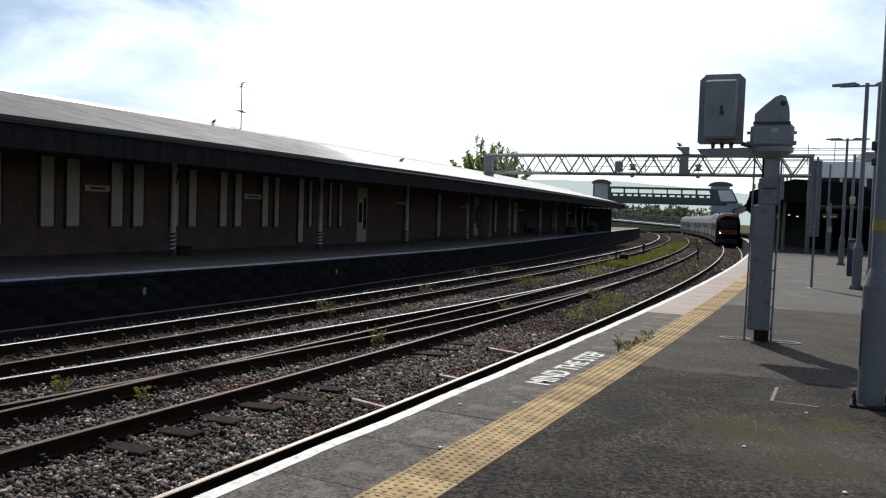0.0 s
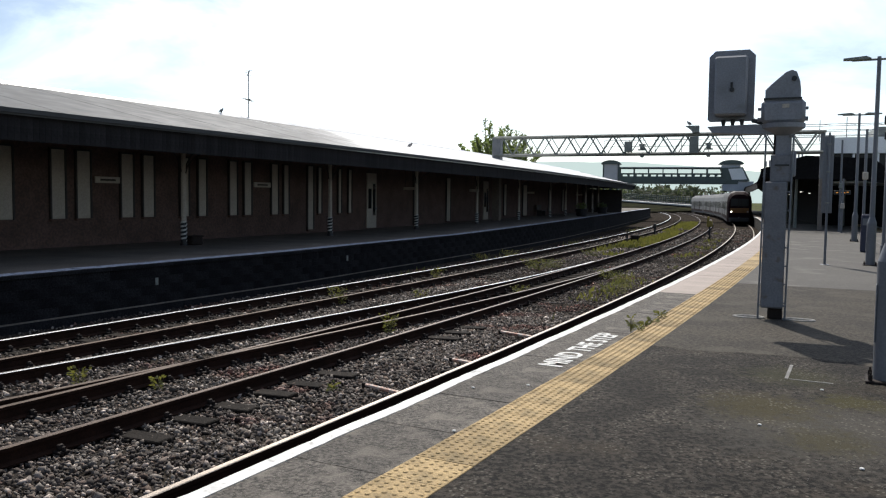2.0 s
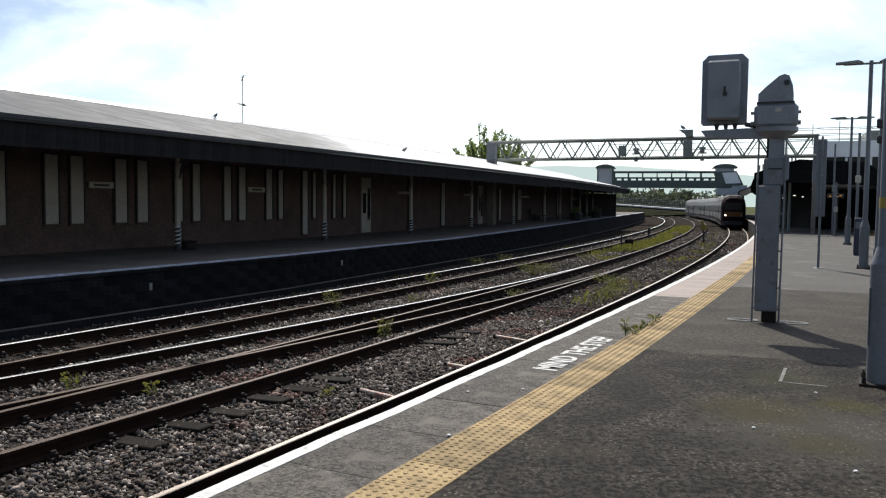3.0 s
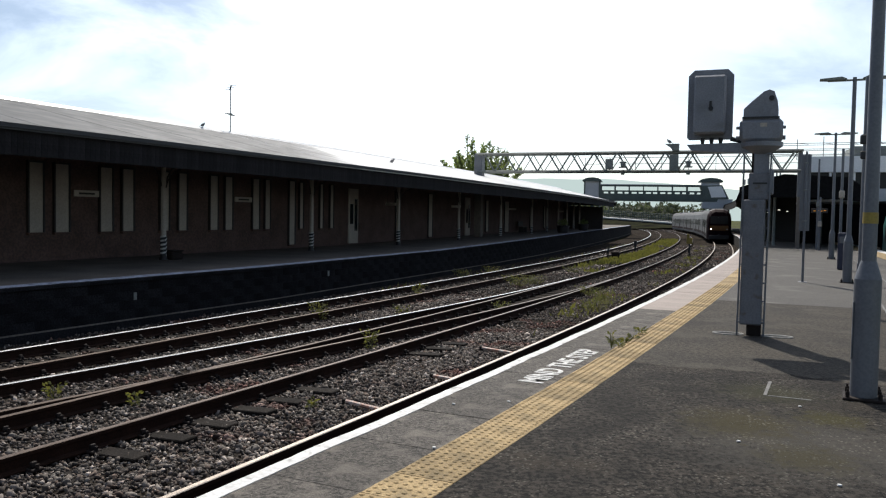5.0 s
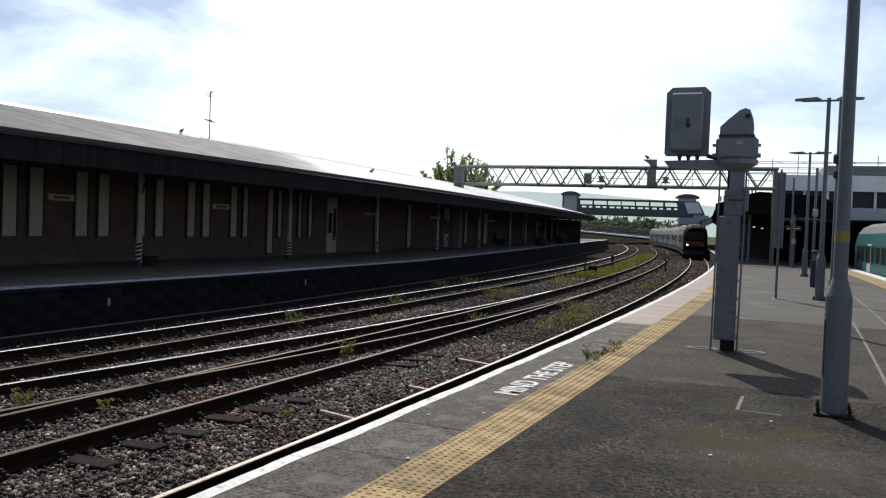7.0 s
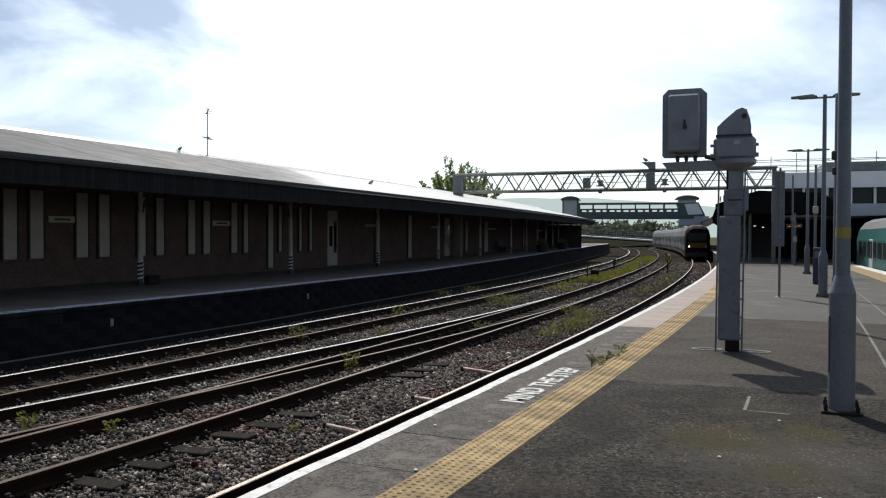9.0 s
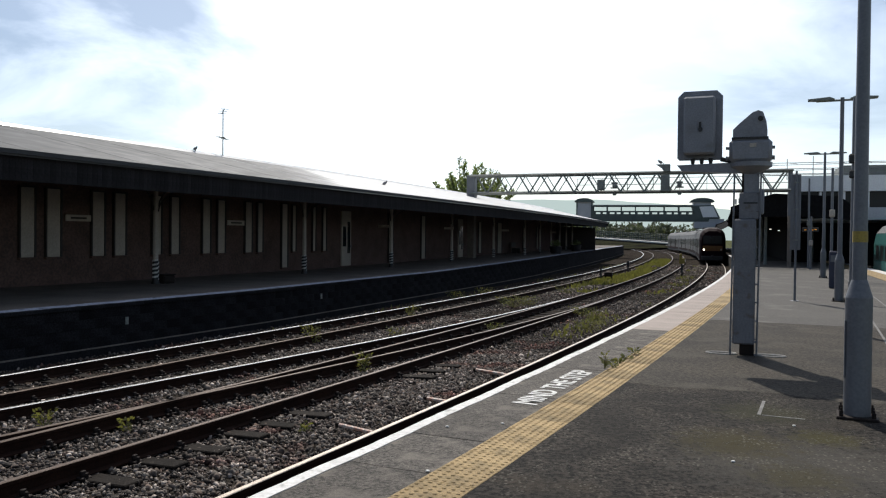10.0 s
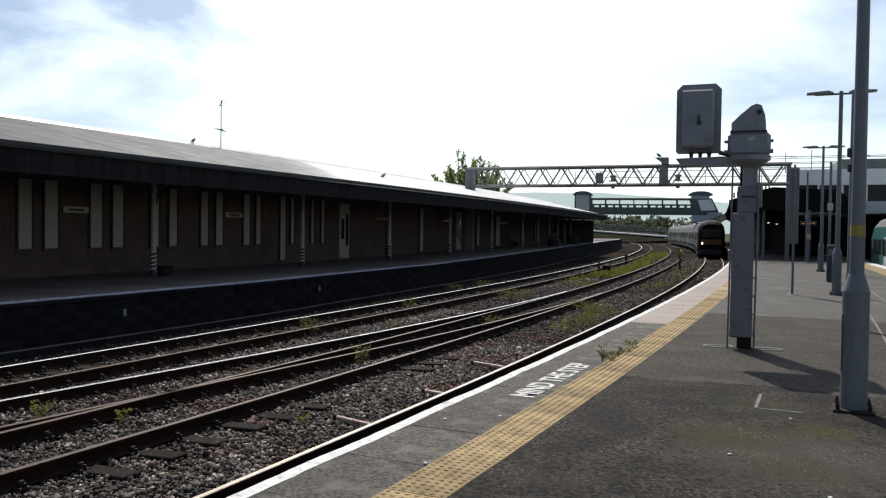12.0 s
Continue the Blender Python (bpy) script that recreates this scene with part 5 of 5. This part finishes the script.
            tube(bm, 0.08, 0.08, 0.06, (x, 0.09, 1.42), (-90, 0, 0), 14)
            part("headlight", bm, M_HEADLIGHT if x > 0 else M_PANEL, g, "lit headlight" if x > 0 else "")
        bm = B()
        box(bm, (2.2, 0.5, 0.5), (0, -0.1, 0.5), bevel=0.08)
        tube(bm, 0.14, 0.14, 0.45, (0, 0.1, 0.72), (-90, 0, 0), 8)
        part("coupler", bm, M_BLACK, g)
    return g


CAR = 23.0
TRAIN_CARS = [carriage("silver railcar with dark cab front and lit headlight", M_TRAINWHITE, M_MAROON, M_MAROON)]
TRAIN_CARS += [carriage("silver railcar coupled behind the leading car", M_TRAINWHITE, M_MAROON, None) for _ in range(3)]
SIDE_TRAIN = [carriage("teal railcar standing at the side platform", M_TEAL, M_TEAL, M_TEAL, doors=M_LGREY) for _ in range(2)]


def car_pose(s_front, u, length=22.6, towards=True, drop=0.0):
    """A car stands on the chord between its ends; towards: its front faces smaller s."""
    sgn = 1 if towards else -1
    a, b = at(s_front, u, RAIL_Z - drop), at(s_front + sgn * length, u, RAIL_Z - drop)
    d = a - b
    return Matrix.Translation(a) @ pose(0, 0, 0, 0, 0, math.degrees(math.atan2(-d.x, d.y)))

# ---- lineside things ----


def lineside():
    g = thing("marker_post", "black lineside post with a yellow top", "post", stand(53.6, -3.44, -1.1))
    bm = B()
    box(bm, (0.12, 0.12, 0.95), (0, 0, 0.475), bevel=0.01)
    part("post", bm, M_BLACK, g)
    bm = B()
    box(bm, (0.4, 0.16, 0.42), (0, 0, 1.15), bevel=0.03)
    box(bm, (0.16, 0.15, 0.3), (-0.1, 0, 1.5), bevel=0.03)
    part("head", bm, M_YELLOW, g, "yellow signal head")
    g = thing("marker_post", "dark lineside post with a square head", "post", stand(61.1, -8.05, -1.1))
    bm = B()
    box(bm, (0.12, 0.12, 0.5), (0, 0, 0.25))
    part("post", bm, M_BLACK, g)
    bm = B()
    box(bm, (0.22, 0.16, 0.5), (0, 0, 0.62), bevel=0.03)
    part("head", bm, M_BLACK, g)
    g = thing("marker_post", "short dark lineside post", "post", stand(46.3, -7.94, -1.1))
    bm = B()
    box(bm, (0.09, 0.09, 0.75), (0, 0, 0.375))
    part("post", bm, M_BLACK, g)
    g = thing("point_box", "low dark lineside box on legs", "box", stand(45.9, -7.4, -1.1))
    bm = B()
    box(bm, (0.5, 0.35, 0.28), (0, 0, 0.4), bevel=0.03)
    part("body", bm, M_CAST, g)
    bm = B()
    for x in (-0.18, 0.18):
        box(bm, (0.06, 0.2, 0.3), (x, 0, 0.13))
    part("leg", bm, M_CAST, g)
    for s0, u0, s1, u1 in ((4.49, -2.95, 4.25, -2.25), (6.70, -2.68, 6.52, -2.22), (9.68, -3.05, 9.30, -2.25)):
        g = thing("tie_rod", "short rusty rod lying in the ballast beside the rail", "rod", group="rods by the rail")
        bm = B()
        bar(bm, at(s0, u0, -1.03), at(s1, u1, -1.01), 0.045, 6)
        part("rod", bm, M_REDROD, g)
        bm = B()
        p = at(s0, u0, -1.03)
        box(bm, (0.07, 0.07, 0.08), (p.x, p.y, p.z - 0.01), (0, 0, -27), bevel=0.01)
        part("end_cap", bm, M_CAST, g)
    for s, z in ((8.7, -0.42), (17.3, -0.40)):
        g = thing("face_plate", "small pale marker plate on the platform face", "plate", stand(s, FAR_EDGE - 0.02 + far_out(s), z), "marker plates")
        bm = B()
        box(bm, (0.02, 0.09, 0.17), (0, 0, 0), bevel=0.004)
        part("plate", bm, M_GANTRY, g)
    # litter on the paving
    for s, u in ((-0.03, 0.72), (1.17, 0.29), (1.49, 0.66), (1.2, 2.55), (0.5, 3.2), (2.6, 2.9)):
        g = thing("litter_scrap", "tiny white scrap of litter on the paving", "litter", stand(s, u, 0.006), "litter scraps")
        bm = B()
        tube(bm, 0.016, 0.013, 0.007, seg=7)
        part("scrap", bm, M_EDGE, g)


def weed(name, label, s, u, z, height, spread, count, seed, material=None):
    rng = random.Random(seed)
    g = thing(name, label, "weed", stand(s, u, z), "weeds")
    bm = B()
    for _ in range(max(3, count // 14)):
        a, r = rng.uniform(0, 2 * math.pi), rng.uniform(0.1, 1)
        bar(bm, (0, 0, 0), (math.cos(a) * spread * r, math.sin(a) * spread * r, height * rng.uniform(0.6, 1.05)), 0.008, 3)
    part("stem", bm, M_WEED, g)
    vs, fs = [], []
    for _ in range(count):
        a, r, f = rng.uniform(0, 2 * math.pi), rng.random() ** 0.6, rng.random() ** 0.8
        p = Vector((math.cos(a) * spread * r * (0.4 + 0.6 * f), math.sin(a) * spread * r * (0.4 + 0.6 * f), height * f))
        d = Vector((math.cos(a) + rng.uniform(-0.8, 0.8), math.sin(a) + rng.uniform(-0.8, 0.8), rng.uniform(-0.2, 1.0))).normalized()
        e = d.orthogonal().normalized() * rng.uniform(0.010, 0.020)
        d = d * rng.uniform(0.04, 0.085)
        i = len(vs)
        vs += [p, p + d * 0.5 + e, p + d, p + d * 0.5 - e]
        fs += [(i, i + 1, i + 2), (i, i + 2, i + 3)]
    ob = new("leaves", raw_mesh("leaves", vs, fs, material or M_WEED))
    ob.parent = g


def build_weeds():
    on_bed = "yellow-green weed growing in the ballast"
    for i, (s, u, h, w, n) in enumerate(((8.86, -5.13, 0.36, 0.18, 120), (17.9, -2.75, 0.3, 0.55, 300), (19.6, -2.9, 0.25, 0.4, 150), (24.3, -7.2, 0.42, 0.8, 380), (25.6, -7.0, 0.35, 0.6, 220), (12.45, -8.8, 0.36, 0.28, 120), (11.9, -8.3, 0.24, 0.16, 60), (3.1, -5.5, 0.17, 0.10, 50), (2.75, -6.7, 0.22, 0.15, 60), (16.1, -5.03, 0.3, 0.3, 130), (22.1, -4.0, 0.35, 0.5, 170), (21.0, -3.3, 0.4, 0.5, 200), (27.0, -10.7, 0.35, 0.5, 120), (19.2, -9.15, 0.35, 0.3, 110), (30, -10.4, 0.35, 0.5, 130), (33, -7.2, 0.35, 0.7, 200), (4.2, -3.3, 0.12, 0.08, 30), (14.2, -7.2, 0.25, 0.3, 70))):
        weed("weed", on_bed, s, u, -1.12, h, w, n, 40 + i)
    for i, (s, u, h, w, n) in enumerate(((4.75, 0.72, 0.21, 0.03, 16), (4.95, 0.76, 0.045, 0.09, 28), (5.25, 0.77, 0.05, 0.08, 26), (5.7, 0.78, 0.04, 0.07, 20), (6.15, 0.78, 0.075, 0.08, 34))):
        weed("weed", "small green weed in a paving joint", s, u, 0.0, h, w, n, 70 + i)
    # rank growth between the far tracks
    rng = random.Random(9)
    vs, fs = [], []
    for _ in range(9000):
        s = rng.uniform(34, 100)
        f = rng.random()
        u = -7.05 + rng.gauss(0, 0.5 + 0.004 * s)
        if not (-8.1 < u < -6.05) or noise.noise(Vector((s * 0.16, u * 0.5, 3.3))) < 0.0:
            continue
        p = at(s, u, -1.12)
        h = rng.uniform(0.08, 0.32)
        d = Vector((rng.uniform(-0.5, 0.5), rng.uniform(-0.5, 0.5), 1)) * h
        e = Vector((rng.uniform(-1, 1), rng.uniform(-1, 1), 0)).normalized() * rng.uniform(0.03, 0.09)
        i = len(vs)
        vs += [p - e, p + e, p + d + e * 0.4]
        fs.append((i, i + 1, i + 2))
    for _ in range(2200):
        s, u = rng.uniform(12, 80), rng.choice((rng.uniform(-3.7, -2.4), rng.uniform(-3.6, -2.6), rng.uniform(-11.2, -10.2)))
        if noise.noise(Vector((s * 0.3, u * 0.7, 8.3))) < 0.18:
            continue
        p = at(s, u, -1.12)
        d = Vector((rng.uniform(-0.5, 0.5), rng.uniform(-0.5, 0.5), 1)) * rng.uniform(0.06, 0.22)
        e = Vector((rng.uniform(-1, 1), rng.uniform(-1, 1), 0)).normalized() * rng.uniform(0.02, 0.06)
        i = len(vs)
        vs += [p - e, p + e, p + d + e * 0.4]
        fs.append((i, i + 1, i + 2))
    tagged(new("lineside_growth", raw_mesh("lineside_growth", vs, fs, M_WEED)), "low yellow-green growth between the tracks", "weeds", "", "stuff")


lineside()
build_weeds()

# ---- pieces: ballast stones, sleepers, slabs, tiles, boards ----


def build_stones():
    rng = np.random.default_rng(4)
    t = (1 + 5**0.5) / 2
    base = np.array([(-1, t, 0), (1, t, 0), (-1, -t, 0), (1, -t, 0), (0, -1, t), (0, 1, t), (0, -1, -t), (0, 1, -t), (t, 0, -1), (t, 0, 1), (-t, 0, -1), (-t, 0, 1)]) / 1.9
    tris = np.array([(0, 11, 5), (0, 5, 1), (0, 1, 7), (0, 7, 10), (0, 10, 11), (1, 5, 9), (5, 11, 4), (11, 10, 2), (10, 7, 6), (7, 1, 8), (3, 9, 4), (3, 4, 2), (3, 2, 6), (3, 6, 8), (3, 8, 9), (4, 9, 5), (2, 4, 11), (6, 2, 10), (8, 6, 7), (9, 8, 1)])
    spots = []
    for count, s0, s1, u0, u1 in ((17000, -2.5, 13, -4.25, -2.1), (5000, 13, 30, -4.2, -2.1), (9000, -1.5, 14, -5.75, -4.3), (14000, -1, 20, -8.4, -5.8), (8000, 0, 26, -11.3, -8.4), (4000, 20, 40, -8.4, -5.8), (1500, 4, 30, -2.05, -0.9), (16000, 24, 80, -11.2, -0.7)):
        spots.append(np.stack([rng.uniform(s0, s1, count), rng.uniform(u0, u1, count)], 1))
    su = np.concatenate(spots)
    n = len(su)
    h = np.interp(su[:, 0], S_GRID, HEAD)
    px = np.interp(su[:, 0], S_GRID, LINE_X) + su[:, 1] * np.cos(h)
    py = np.interp(su[:, 0], S_GRID, LINE_Y) - su[:, 1] * np.sin(h)
    ground = np.interp(su[:, 1], [-11.3, -10.6, -7.8, -7.4, -6.8, -6.3, -3.3, -2.95, -2.5, -2.1, 0.4], [-1.13, -1.15, -1.15, -1.11, -1.12, -1.15, -1.15, -1.10, -1.10, -1.15, -1.15])
    size = np.interp(su[:, 0], [26, 45], [1.0, 1.7]) * rng.uniform(0.012, 0.031, n) * np.where(rng.random(n) < 0.1, 1.5, 1.0)
    stretch = rng.uniform(0.45, 1.55, (n, 3)) * size[:, None]
    q = rng.normal(size=(n, 4))
    q /= np.linalg.norm(q, axis=1)[:, None]
    w, x, y, z = q.T
    rot = np.stack([1 - 2 * (y * y + z * z), 2 * (x * y - z * w), 2 * (x * z + y * w), 2 * (x * y + z * w), 1 - 2 * (x * x + z * z), 2 * (y * z - x * w), 2 * (x * z - y * w), 2 * (y * z + x * w), 1 - 2 * (x * x + y * y)], 1).reshape(n, 3, 3)
    local = base[None] * stretch[:, None] * rng.uniform(0.5, 1.35, (n, 12, 1))
    verts = np.einsum("nij,nkj->nki", rot, local) + np.stack([px, py, ground + size * 0.35 + rng.uniform(0, 0.018, n)], 1)[:, None]
    faces = (tris[None] + (np.arange(n) * 12)[:, None, None]).reshape(-1, 3)
    me = bpy.data.meshes.new("ballast_stones")
    me.vertices.add(n * 12)
    me.vertices.foreach_set("co", verts.astype(np.float32).ravel())
    me.loops.add(len(faces) * 3)
    me.loops.foreach_set("vertex_index", faces.astype(np.int32).ravel())
    me.polygons.add(len(faces))
    me.polygons.foreach_set("loop_start", np.arange(0, len(faces) * 3, 3, dtype=np.int32))
    me.update(calc_edges=True)
    me.materials.append(stone_mat())
    tagged(new("ballast_stones", me), "loose grey and brown ballast stones", "ballast", "", "stuff")


def stone_mat():
    m = M_STONE
    nt = m.node_tree
    n, l = nt.nodes, nt.links
    b = n["Principled BSDF"]
    old = b.inputs["Base Color"].links[0].from_socket
    geo = n.new("ShaderNodeNewGeometry")
    ramp = n.new("ShaderNodeValToRGB")
    e = ramp.color_ramp.elements
    e[0].position, e[0].color = 0.0, (0.22, 0.2, 0.2, 1)
    e[1].position, e[1].color = 1.0, (4.2, 4.0, 3.9, 1)
    for pos, c in ((0.4, (0.85, 0.8, 0.76, 1)), (0.62, (1.15, 0.9, 0.78, 1)), (0.72, (1.1, 1.08, 1.06, 1)), (0.88, (1.7, 1.66, 1.62, 1))):
        k = ramp.color_ramp.elements.new(pos)
        k.color = c
    l.new(geo.outputs["Random Per Island"], ramp.inputs[0])
    x = n.new("ShaderNodeMix")
    x.data_type, x.blend_type = "RGBA", "MULTIPLY"
    x.inputs[0].default_value = 1.0
    l.new(old, x.inputs[6])
    l.new(ramp.outputs[0], x.inputs[7])
    l.new(x.outputs[2], b.inputs["Base Color"])
    return m


def piece_mesh(name, size, material, bevel):
    bm = B()
    box(bm, size, (0, 0, 0), bevel=bevel)
    return as_mesh(name, bm, material)


def lay(name, me, parent, m):
    ob = new(name, me)
    ob.parent = parent
    ob.matrix_basis = m
    return ob


def chair_mesh():
    bm = B()
    box(bm, (0.30, 0.14, 0.03), (0, 0, 0.0), bevel=0.008)
    for x in (-0.075, 0.075):
        box(bm, (0.05, 0.07, 0.07), (x, 0, 0.045), (0, 14 if x < 0 else -14, 0), bevel=0.012)
    for x in (-0.135, 0.135):
        tube(bm, 0.022, 0.018, 0.045, (x, 0, 0.015), seg=6)
    return as_mesh("chair", bm, M_CAST)


def build_sleepers():
    rng = random.Random(3)
    me = piece_mesh("sleeper", (2.6, 0.25, 0.13), M_SLEEPER, 0.012)
    long = piece_mesh("sleeper", (3.3, 0.27, 0.15), M_SLEEPER, 0.012)
    ch = chair_mesh()
    top = RAIL_Z - 0.196
    for t, c, s0, s1, near in ((TRACKS[0], -1.315, 2, 60, 0), (TRACKS[1], -5.035, -3.1, 75, 26), (TRACKS[2], -9.11, -2.5, 75, 30)):
        s = s0
        while s < s1:
            turned = rng.uniform(-1.2, 1.2)
            if t == TRACKS[1]:
                # most ends are buried in the ballast; some are tilted up to fit the view
                bare = 0.9 < s < 5.4 or 8.6 < s < 10.6
                lay("sleeper", long, t, stand(s + 0.1 + rng.uniform(-0.03, 0.03), c - 0.17 + rng.uniform(-0.07, 0.07), top - 0.10 + rng.uniform(-0.008, 0.006), turned * 1.6) @ pose(0, 0, 0, 0, -2.1 if bare else 0, 0))
            else:
                lay("sleeper", me, t, stand(s, c + rng.uniform(-0.06, 0.06), top - 0.068 + rng.uniform(-0.008, 0.004), turned))
            if s < near:
                for k in (-0.735, 0.75):
                    lay("chair", ch, t, stand(s, c + k, top + 0.012))
            s += 0.733 if t == TRACKS[1] else 0.70
    # longer timbers under the turnout
    s = -2.9
    t = TRACKS[4]
    while s < 28:
        if blade(s) < -0.25:
            lay("timber", me, t, stand(s, -5.035 + blade(s) - 0.5, top - 0.07, rng.uniform(-1, 1)))
            for k in (-0.735, 0.735):
                if s < 24:
                    lay("chair", ch, t, stand(s, -5.09 + k + blade(s), top + 0.012))
        s += 0.70


def tile_mesh(rows):
    bm = B()
    box(bm, (0.397, 0.396, 0.05), (0, 0, -0.025), bevel=0.003)
    if rows:
        for i in range(rows):
            for j in range(rows):
                x, y = (i + 0.5) / rows * 0.394 - 0.197, (j + 0.5) / rows * 0.394 - 0.197
                tube(bm, 0.0185, 0.011, 0.0065, (x, y, -0.0005), seg=6)
    return as_mesh("tile", bm, M_TACTILE)


def build_paving():
    rng = random.Random(8)
    pav = thing("paving_edge", "coping slabs along the platform edge", "paving", kind="structure")
    me1, me2 = piece_mesh("slab", (0.735, 0.931, 0.072), M_COPING, 0.003), piece_mesh("slab", (0.735, 0.931, 0.072), M_COPING2, 0.003)
    s = -20.16
    while s < 150:
        lay("slab", me1 if s < 9.2 else me2, pav, stand(s, 0.379, -0.036 + rng.uniform(-0.002, 0.001)))
        s += 0.935
    tac = thing("paving_tactile", "buff blistered tactile paving strip along the platform", "paving", kind="structure")
    t1, t2 = tile_mesh(6), tile_mesh(0)
    s = -12.0
    while s < 100:
        lay("tile", t1 if s < 16 else t2, tac, stand(s, 0.945, 0.002 + rng.uniform(-0.002, 0.002), rng.uniform(-0.4, 0.4)))
        s += 0.4
    far = thing("far_paving_edge", "near-black coping slabs on the opposite platform edge", "paving", kind="structure")
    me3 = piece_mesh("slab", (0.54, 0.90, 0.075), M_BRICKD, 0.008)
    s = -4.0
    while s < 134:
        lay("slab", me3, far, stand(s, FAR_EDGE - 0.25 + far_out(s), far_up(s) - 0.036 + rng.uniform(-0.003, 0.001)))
        s += 0.91


def build_boards():
    roof = bpy.data.objects["canopy_roof"]
    me = piece_mesh("board", (0.03, 0.142, 0.56), M_FASCIA, 0.004)
    rng = random.Random(6)
    s = 2.0
    while s < 46:
        lay("board", me, roof, stand(s, EAVE_U - 0.04, 2.98 + rng.uniform(-0.006, 0.006)))
        s += 0.148


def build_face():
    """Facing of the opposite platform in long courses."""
    face = thing("far_platform_face", "near-black brick face of the opposite platform, toned for its shade", "wall", kind="structure")
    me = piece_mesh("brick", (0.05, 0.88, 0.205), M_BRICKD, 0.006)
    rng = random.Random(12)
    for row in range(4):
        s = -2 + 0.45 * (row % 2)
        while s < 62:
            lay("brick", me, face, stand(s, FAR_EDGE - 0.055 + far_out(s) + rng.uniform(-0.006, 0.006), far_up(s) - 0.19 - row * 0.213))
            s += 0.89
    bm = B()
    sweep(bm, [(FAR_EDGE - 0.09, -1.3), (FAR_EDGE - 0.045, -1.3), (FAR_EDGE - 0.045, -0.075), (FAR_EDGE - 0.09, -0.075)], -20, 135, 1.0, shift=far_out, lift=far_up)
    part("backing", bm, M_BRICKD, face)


def build_grit():
    """Pale grit on the worn asphalt."""
    rng = random.Random(21)
    grit, gf = [], []
    for _ in range(5200):
        s, u = rng.uniform(-2.5, 4.25), rng.uniform(1.2, 5.2)
        if noise.noise(Vector((s * 0.9, u * 0.9, 4.1))) < -0.1:
            continue
        p = at(s, u, 0.001)
        a, r = rng.uniform(0, 6.28), rng.uniform(0.003, 0.009)
        i = len(grit)
        grit += [p + Vector((math.cos(a + k * 2.1) * r, math.sin(a + k * 2.1) * r, 0)) for k in range(3)] + [p + Vector((0, 0, r * 0.5))]
        gf += [(i, i + 1, i + 3), (i + 1, i + 2, i + 3), (i + 2, i, i + 3)]
    tagged(new("grit", raw_mesh("grit", grit, gf, M_GRIT)), "pale grit scattered on the asphalt", "grit", "", "stuff")


build_grit()
build_stones()
build_sleepers()
build_paving()
build_boards()
build_face()


def motions():
    # the silver train creeps forward and gathers way; the teal train stands
    FRONT = [(0.0, 91.0), (2.5, 90.8), (4.5, 90.2), (6.0, 89.6), (7.5, 88.4), (8.5, 86.4), (9.5, 84.3), (10.5, 82.6), (11.2, 81.2), (12.0, 80.0)]
    for i, c in enumerate(TRAIN_CARS):
        walk(c, [(t, car_pose(s + i * CAR, -1.5)) for t, s in FRONT])
    for i, c in enumerate(SIDE_TRAIN):
        c.matrix_basis = car_pose(49.0 - i * 23.0, 9.18, towards=False, drop=0.22)


motions()
